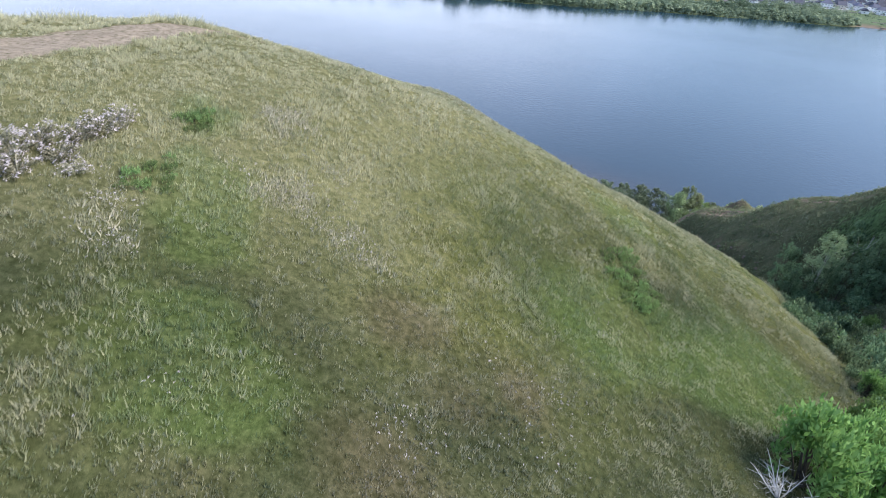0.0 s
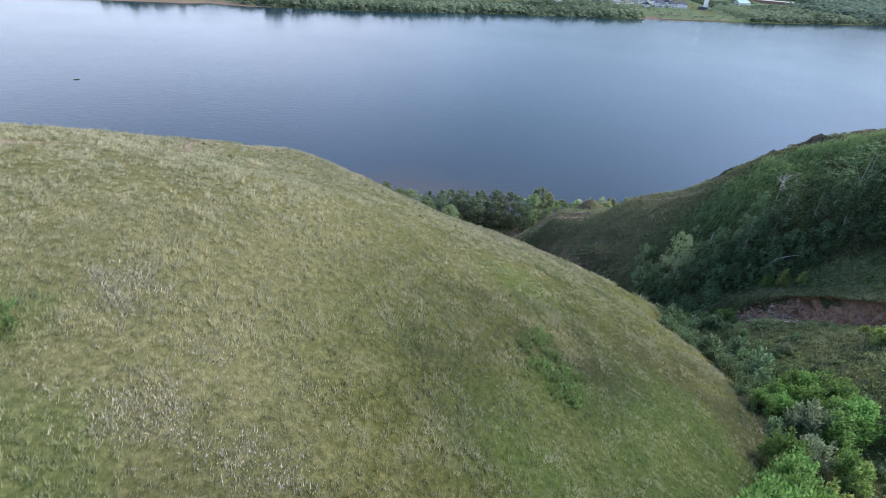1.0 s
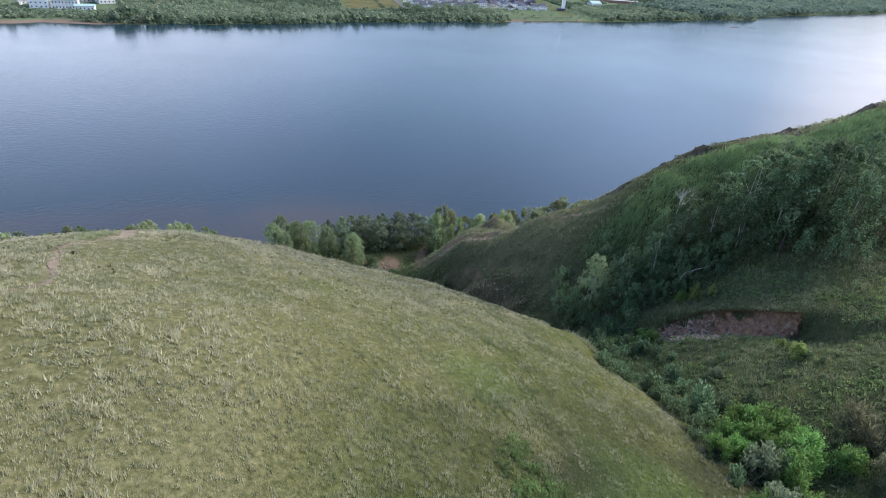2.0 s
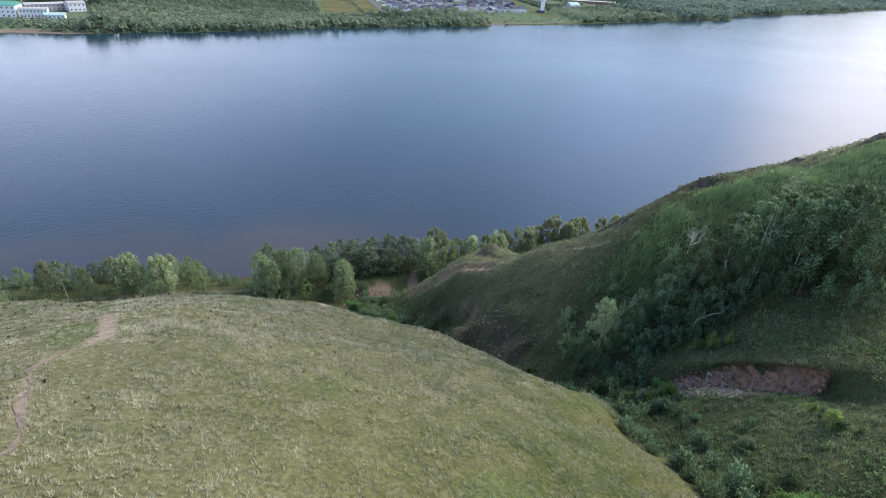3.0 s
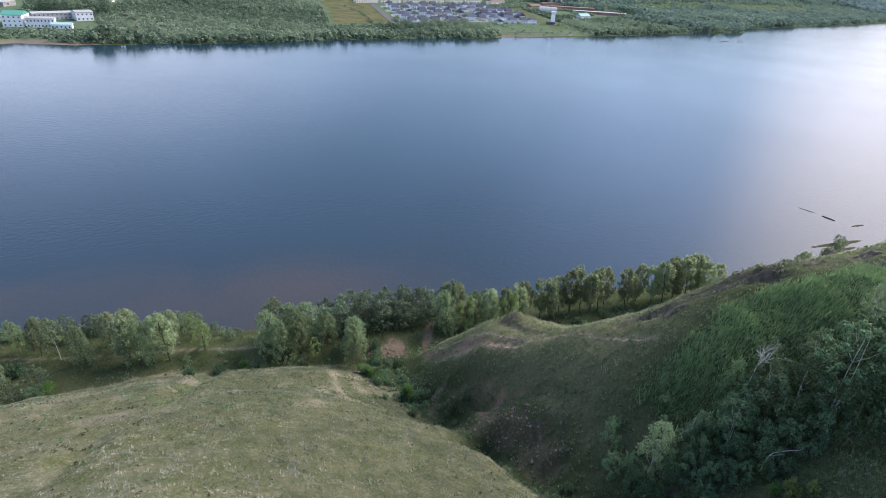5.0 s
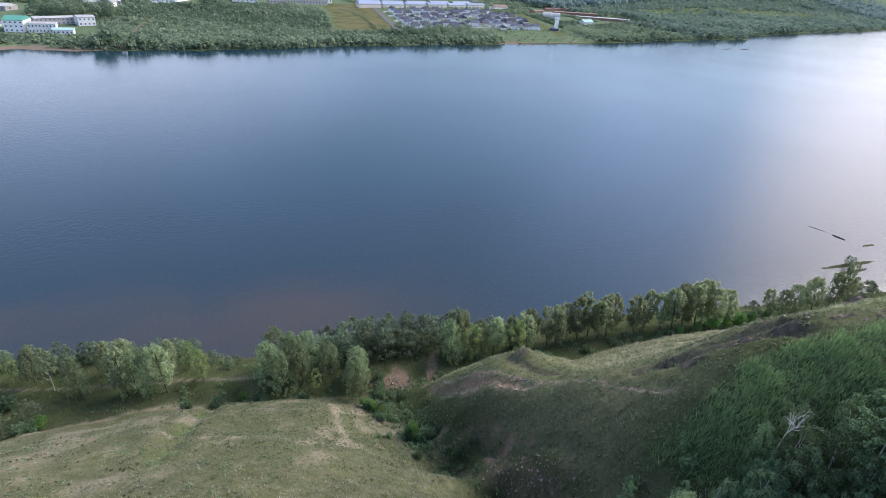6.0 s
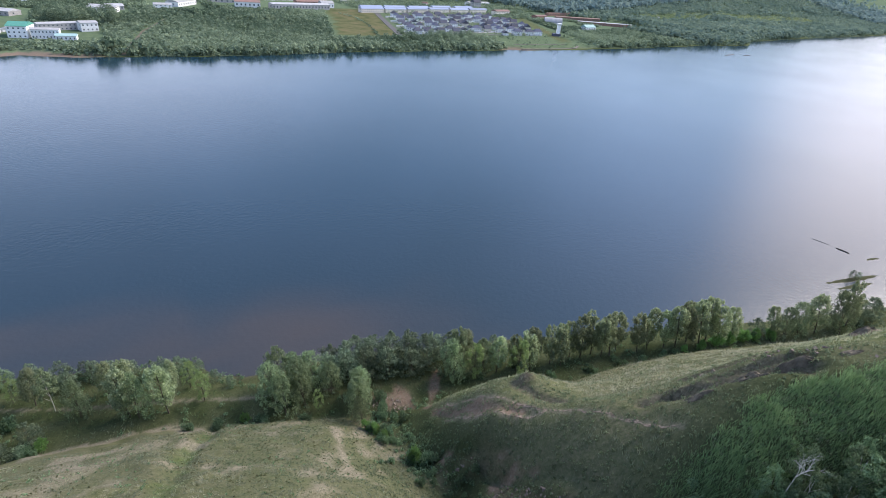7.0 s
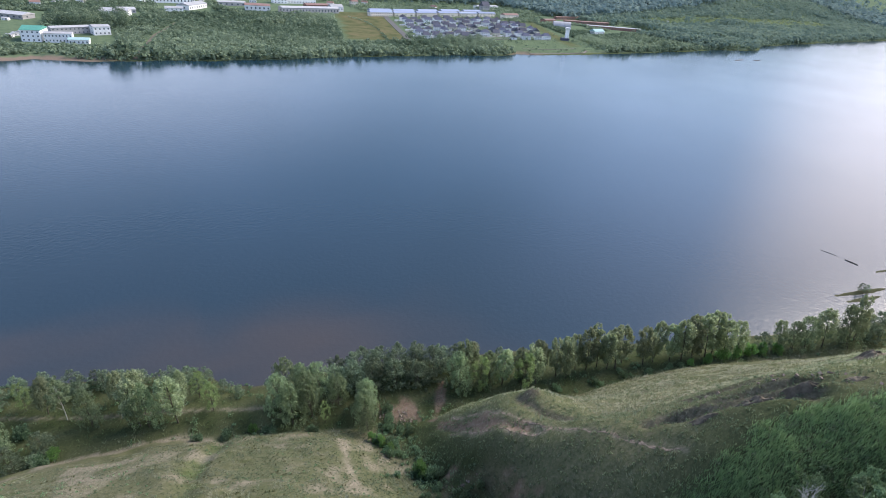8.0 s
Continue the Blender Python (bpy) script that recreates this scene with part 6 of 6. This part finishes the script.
def ribbon(name, pts, width, mat, label, category, lift=0.35, high=0.3):
    """A flat strip laid along points on the land, with thickness."""
    p = np.concatenate([np.linspace(a, b, 12, endpoint=False) for a, b in zip(np.array(pts[:-1], float), np.array(pts[1:], float))] + [np.array(pts[-1:], float)])
    d = unit(np.gradient(p, axis=0))
    nrm = np.stack([-d[:, 1], d[:, 0]], 1) * width / 2
    rows = []
    for q in (p - nrm, p + nrm):
        rows.append(np.c_[q, height(p[:, 0], p[:, 1]) + lift])
    lo = [r - (0, 0, high + 0.4) for r in rows]
    n = len(p)
    v = np.concatenate([rows[0], rows[1], lo[1], lo[0]])
    i = np.arange(n - 1)
    f = np.concatenate([np.stack([i + n * a, i + n * b, i + 1 + n * b, i + 1 + n * a], 1) for a, b in ((0, 1), (1, 2), (2, 3), (3, 0))])
    tagged(new(name, mesh_from(name, v, f, mat)), label, category, kind="structure")


hangar()
river_tower()
ribbon("road", [(362, 722), (400, 850), (458, 1036)], 9, ASPHALT, "straight grey road along the edge of the village", "road")
ribbon("street", [(430, 774), (520, 778), (636, 784)], 6, ASPHALT, "village street behind the bank trees", "road")
HULLSTONE = plain_material("weathered_quay_stone", (0.2, 0.175, 0.15), 0.95, 0.35, 0.3)
LANE = plain_material("pale_lane", (0.4, 0.385, 0.36), 0.9, 0.2, 0.2)
for row in range(4):
    v = 794 + row * 56
    start = 362 + (v - 725) * 0.31
    ribbon("village_lane", [(start + 8, v), (start + 130, v + 4), (start + 255, v + 10)], 4.5, LANE, "pale concrete lane between the cottage gardens", "road", 0.4)
    ribbon("garden_fence", [(start + 12, v + 9), (start + 130, v + 13), (start + 250, v + 19)], 0.4, WHITEWALL, "white board fence along the cottage gardens", "fence", 1.9, 1.6)
ribbon("quay_wall", [(507, 666), (556, 664.5), (605, 666), (618, 674)], 3, HULLSTONE, "low stone embankment at the water's edge", "embankment", 0.5, 2.0)
ribbon("terrace_wall", [(512, 690), (560, 688), (610, 690)], 1.4, HULLSTONE, "low retaining wall on the grassy embankment", "embankment", 0.5, 1.0)
TRODDEN = plain_material("trodden_earth", (0.165, 0.135, 0.102), 0.95, 0.45, 2.2)

SPURPATH = plain_material("bared_path_earth", (0.235, 0.18, 0.13), 0.95, 0.75, 2.6)


def footpath(line, label, mat=TRODDEN, broad=0.11):
    """A narrow uneven path worn into the slope, hugging the ground."""
    line = np.array(line, float)
    u = np.arange(0, len(line) - 1, 0.04)
    p = np.stack([np.interp(u, range(len(line)), line[:, k]) for k in (0, 1)], 1)
    p += 0.4 * np.stack([value_noise(p[:, 0], p[:, 1], 2.1, 3), value_noise(p[:, 0], p[:, 1], 1.7, 4)], 1)
    d = unit(np.gradient(p, axis=0))
    side = np.stack([-d[:, 1], d[:, 0]], 1)
    n = len(p)
    rows = []
    for s, deep in ((-1, 0.1), (-1, 0), (1, 0), (1, 0.1)):
        w = np.clip(broad + 0.3 * value_noise(p[:, 0], p[:, 1], 0.7, 6 + s), 0.0, 0.4)
        q = p + s * side * w[:, None]
        rows.append(np.c_[q, height(q[:, 0], q[:, 1]) + 0.035 - deep])
    k = np.arange(n - 1)
    f = np.concatenate([np.stack([k + n * a, k + n * (a + 1), k + 1 + n * (a + 1), k + 1 + n * a], 1) for a in range(3)])
    tagged(new("footpath", mesh_from("footpath", np.concatenate(rows), f, mat)), label, "path", kind="structure")


footpath(HILL_PATH[8:14], "narrow earth path worn through the grass of the hill", TRODDEN, 0.04)
for line in TRACKS[1:]:
    footpath(line, "narrow footpath worn along the side of the spur", SPURPATH, 0.16)
ribbon("forest_track", [(30, 661), (42, 720), (60, 800), (95, 900)], 3.5, plain_material("track_earth", (0.17, 0.14, 0.1), 0.95, 0.3, 0.2), "pale earth track climbing through the woods", "track", 0.3)


def clumps(name, x, y, high, wide, sprays, label, mat, seed, category="woods"):
    """Many distant trees, each a broken shell of leaf masses turned outwards, joined."""
    r = np.random.default_rng(seed)
    z, n = height(x, y), len(x)
    tree_tone = np.clip(0.5 + 0.2 * r.normal(size=n) + 0.3 * fbm(x, y, 35, 2, 8) + 0.35 * fbm(x, y, 130, 2, 81), 0, 1)
    lean = r.normal(size=(n, 2)) * 0.12
    m = n * sprays
    X, Y, Z, H, W, T = (np.repeat(a, sprays) for a in (x, y, z, high, wide, tree_tone))
    out = unit(r.normal(size=(m, 3)))
    out[:, 2] = np.where(r.random(m) < 0.75, np.abs(out[:, 2]), out[:, 2])
    bulge = 0.72 + 0.45 * r.random(m)
    up = 0.5 + 0.5 * out[:, 2] * bulge
    p = np.stack([X + (out[:, 0] * bulge + np.repeat(lean[:, 0], sprays) * up) * W, Y + (out[:, 1] * bulge + np.repeat(lean[:, 1], sprays) * up) * W, Z + H * (0.02 + 0.95 * up)], 1)
    nrm = unit(out + (0, 0, 0.35) + 0.4 * r.normal(size=p.shape))
    a = unit(np.cross(nrm, r.normal(size=p.shape)))
    b = np.cross(nrm, a)
    size = (W * (0.75 + 0.7 * r.random(m)) * 1.6 / np.sqrt(sprays))[:, None]
    v = np.stack([p + a * size, p - a * size * 0.5 + b * size * 0.9, p - a * size * 0.5 - b * size * 0.9], 1).reshape(-1, 3)
    me = mesh_from(name, v, np.arange(3 * m).reshape(-1, 3), mat)
    me.attributes.new("tone", "FLOAT", "POINT").data.foreach_set("value", np.repeat(np.clip(T + 0.24 * r.normal(size=m), 0, 1), 3).astype(np.float32))
    tagged(new(name, me), label, category, kind="stuff")


def wooded(x, y):
    """Where trees grow on the far bank."""
    fs = np.interp(x, *FAR_SHORE.T)
    a = x - 362 - (y - 725) * 0.31
    ok = (y > fs + np.where(x < -15, 9, -0.5)).astype(float)
    ok *= ~((a > -98) & (a < 18) & (y > 752) & (y < 1090))                      # field and road
    ok *= ~((a > 10) & (a < 265) & (y > 762) & (y < 1135))                      # village
    ok *= ~((a > 255) & (a < 320) & (y > 705) & (y < 985))                      # green
    ok *= ~((x > 488) & (x < 660) & (y < 762))                                  # embankment
    ok *= ~((x > -75) & (x < 20) & (y > 730) & (y < 828))                       # white buildings
    ok *= ~((x < -50) & (y > 780) & (y < 990) & (x > -140))
    ok *= ~((x > 10) & (x < 60) & (y > 945) & (y < 1010))
    ok *= ~((x > 90) & (x < 170) & (y > 1000))
    ok *= ~((x > 185) & (x < 440) & (y > 1030) & (y < 1240))
    ok *= ~((x > 770) & (x < 1000) & (y > 830) & (y < 1110) & (line_distance(x, y, [(790, 850), (1000, 1090)]) < 170) & (fbm(x, y, 40, 2, 5) < 0.35))
    ok *= ~(np.abs(line_distance(x, y, [(30, 661), (42, 720), (60, 800), (95, 900)])) < 4)
    return ok


def far_edge(x, y):
    return smooth(40, 6, y - np.interp(x, *FAR_SHORE.T))


tx, ty = scatter(36000, -150, 900, 650, 1330, lambda x, y: wooded(x, y) * np.clip(0.85 + 0.6 * fbm(x, y, 40, 3, 17) + 0.6 * far_edge(x, y), 0.25, 1) * smooth(1400, 1000, y), 31)
hh = 2.4 + 3.4 * rng.random(len(tx)) ** 1.5 + 5.0 * smooth(0.2, 0.9, fbm(tx, ty, 60, 2, 23)) * rng.random(len(tx)) + 4.5 * far_edge(tx, ty) * rng.random(len(tx))
hh *= 1 - 0.5 * ((tx > -72) & (tx < 8) & (ty < 760))
clumps("far_woods", tx, ty, hh, hh * (0.36 + 0.2 * rng.random(len(tx))), 19, "green broadleaf woods along the far river bank", FARLEAF, 31)
MEADOW_STRIP = [(1180, 1030), (1310, 1035), (1500, 1050), (1890, 1020)]
tx, ty = scatter(24000, 900, 2300, 660, 1500, lambda x, y: wooded(x, y) * (1 - 0.92 * smooth(48, 30, line_distance(x, y, MEADOW_STRIP) + 22 * value_noise(x, y, 60, 4))) * np.clip(0.8 + 0.5 * fbm(x, y, 70, 3, 18) + 0.4 * far_edge(x, y), 0.25, 1) * (y < 1050 + 0.25 * (x - 900)), 35)
hh = 6.5 + 5 * rng.random(len(tx)) + 5 * smooth(0.1, 0.8, fbm(tx, ty, 80, 2, 24))
clumps("downstream_woods", tx, ty, hh, hh * (0.36 + 0.16 * rng.random(len(tx))), 13, "dense green woods under the far hills, colour paled for haze", HAZYDOWNLEAF, 35)
tx, ty = scatter(2600, 1120, 1950, 970, 1110, lambda x, y: smooth(50, 25, line_distance(x, y, MEADOW_STRIP)), 40)
hh = 1.5 + 2 * rng.random(len(tx))
clumps("meadow_scrub", tx, ty, hh, hh * 1.2, 8, "pale yellow-green scrub on a far riverside meadow", MEADOWLEAF, 40, "scrub")
tx, ty = scatter(620, 492, 690, 668, 985, lambda x, y: ((y < 760) & (x < 660) & (y > np.interp(x, *FAR_SHORE.T) + 5)) * (0.5 + 0.6 * fbm(x, y, 14, 2, 6)) + ((x - 362 - (y - 725) * 0.31 > 285) & (x - 362 - (y - 725) * 0.31 < 318)) * 1.0, 41)
hh = 1.0 + 2.6 * rng.random(len(tx)) ** 2
clumps("embankment_scrub", tx, ty, hh, hh * 0.7, 22, "low bushes on the grassy embankment by the village", FARLEAF, 41, "bushes")
tx, ty = scatter(72000, 300, 4300, 900, 3000, lambda x, y: (y > np.interp(x, *FAR_SHORE.T) + 30) * ((x > 2300) | (y > np.where(x > 900, 1050 + 0.25 * (x - 900), 1310))) * smooth(3600, 1500, np.hypot(x, y)) * (np.abs(np.degrees(np.arctan2(x, y)) - 43) < 32), 32)
hh = 9 + 6 * rng.random(len(tx)) + 0.003 * np.hypot(tx, ty)
clumps("hill_forest", tx, ty, hh, hh * 0.46, 10, "hill forest behind the plain, leaf colour paled and blued for haze", HAZYHILLLEAF, 32)
tx, ty = scatter(5200, -30, 1900, 640, 830, lambda x, y: smooth(16, 9, y - np.interp(x, *FAR_SHORE.T)) * (y > np.interp(x, *FAR_SHORE.T) - 1) * ((x < 486) | (x > 640)) * np.clip(0.9 + 0.5 * fbm(x, y, 30, 2, 19), 0.3, 1), 38)
hh = 2.5 + 4 * rng.random(len(tx)) ** 2
clumps("shore_bushes", tx, ty, hh, hh * 0.6, 18, "willow bushes crowding the far water's edge", FARLEAF, 38, "bushes")
tx, ty = scatter(52000, -150, 1000, 655, 1200, lambda x, y: wooded(x, y) * smooth(1250, 900, y), 39)
hh = 1.2 + 1.8 * rng.random(len(tx))
clumps("far_scrub", tx, ty, hh, hh * 0.9, 4, "low green scrub between the far trees", FARLEAF, 39, "scrub")
tx, ty = scatter(800, 380, 720, 765, 1090, lambda x, y: (x - 362 - (y - 725) * 0.31 > 12) * (x - 362 - (y - 725) * 0.31 < 262), 33)
hh = 2.0 + 3.5 * rng.random(len(tx))
clumps("garden_trees", tx, ty, hh, hh * 0.42, 20, "small garden trees between the cottages", FARLEAF, 33, "trees")
tx, ty = scatter(150, 366, 700, 690, 762, lambda x, y: ((x < 488) | (x > 660)) & (y > np.interp(x, *FAR_SHORE.T) + 8), 34)
hh = 8 + 6 * rng.random(len(tx))
clumps("village_bank_trees", tx, ty, hh, hh * 0.42, 200, "row of full trees between the village and the river", FARLEAF, 34, "trees")
tx, ty = scatter(60, -40, 40, 838, 905, None, 36)
hh = 13 + 7 * rng.random(len(tx))
clumps("poplar_grove", tx, ty, hh, hh * 0.36, 200, "dense grove of tall trees behind the white building", FARLEAF, 36, "trees")


hedge = np.array([(324, 722), (338, 760), (350, 798), (371, 869), (383, 937), (376, 1005)], float)
u = np.sort(rng.random(120)) * 5
tx, ty = np.interp(u, range(6), hedge[:, 0]) + rng.normal(size=120) * 1.2, np.interp(u, range(6), hedge[:, 1])
hh = 1.5 + 1.5 * rng.random(120)
clumps("field_hedge", tx, ty, hh, hh * 0.6, 16, "low dark hedge winding across the field", FARLEAF, 37, "hedge")


# ---------------------------------------------------------------- drift on the river
def drift_log(x, y, length, thick, turn, label, name="driftwood_log"):
    r = np.random.default_rng(abs(int(x)))
    ts = np.linspace(-0.5, 0.5, 7)
    pts = np.stack([ts * length, 0.12 * length * np.sin(ts * 3) * 0.3, 0.05 + 0.05 * ts], 1)
    wood = [tube(pts, thick * (1 - 0.5 * np.abs(ts)) * (0.9 + 0.2 * r.random(7)), 7)]
    for k in range(3):
        wood.append(tube([pts[2 + k], pts[2 + k] + (0.3, 0.5 * (-1) ** k, 0.35)], [thick * 0.35, 0.03], 5))
    v, f = joined(wood)
    ob = new(name, mesh_from(name, v, f, HULL, True))
    ob.matrix_basis = Matrix.Translation((x, y, 0.02)) @ Matrix.Rotation(radians(turn), 4, "Z")
    tagged(ob, label, "log")


drift_log(280.5, 138.8, 5.5, 0.3, 86, "dark waterlogged trunk drifting off the bank")
# Thin log added to draw a faint dark streak on the water.
drift_log(280.2, 148.5, 7, 0.07, 95, "faint dark streak on the river, drawn as a thin log")
drift_log(868, 594, 26, 0.7, 3, "long dark log raft far out on the river", "log_raft")
drift_log(905, 588, 18, 0.6, -4, "short dark log raft far out on the river", "log_raft")
drift_log(-96, 349, 3, 0.25, 10, "small dark log floating on the open water")
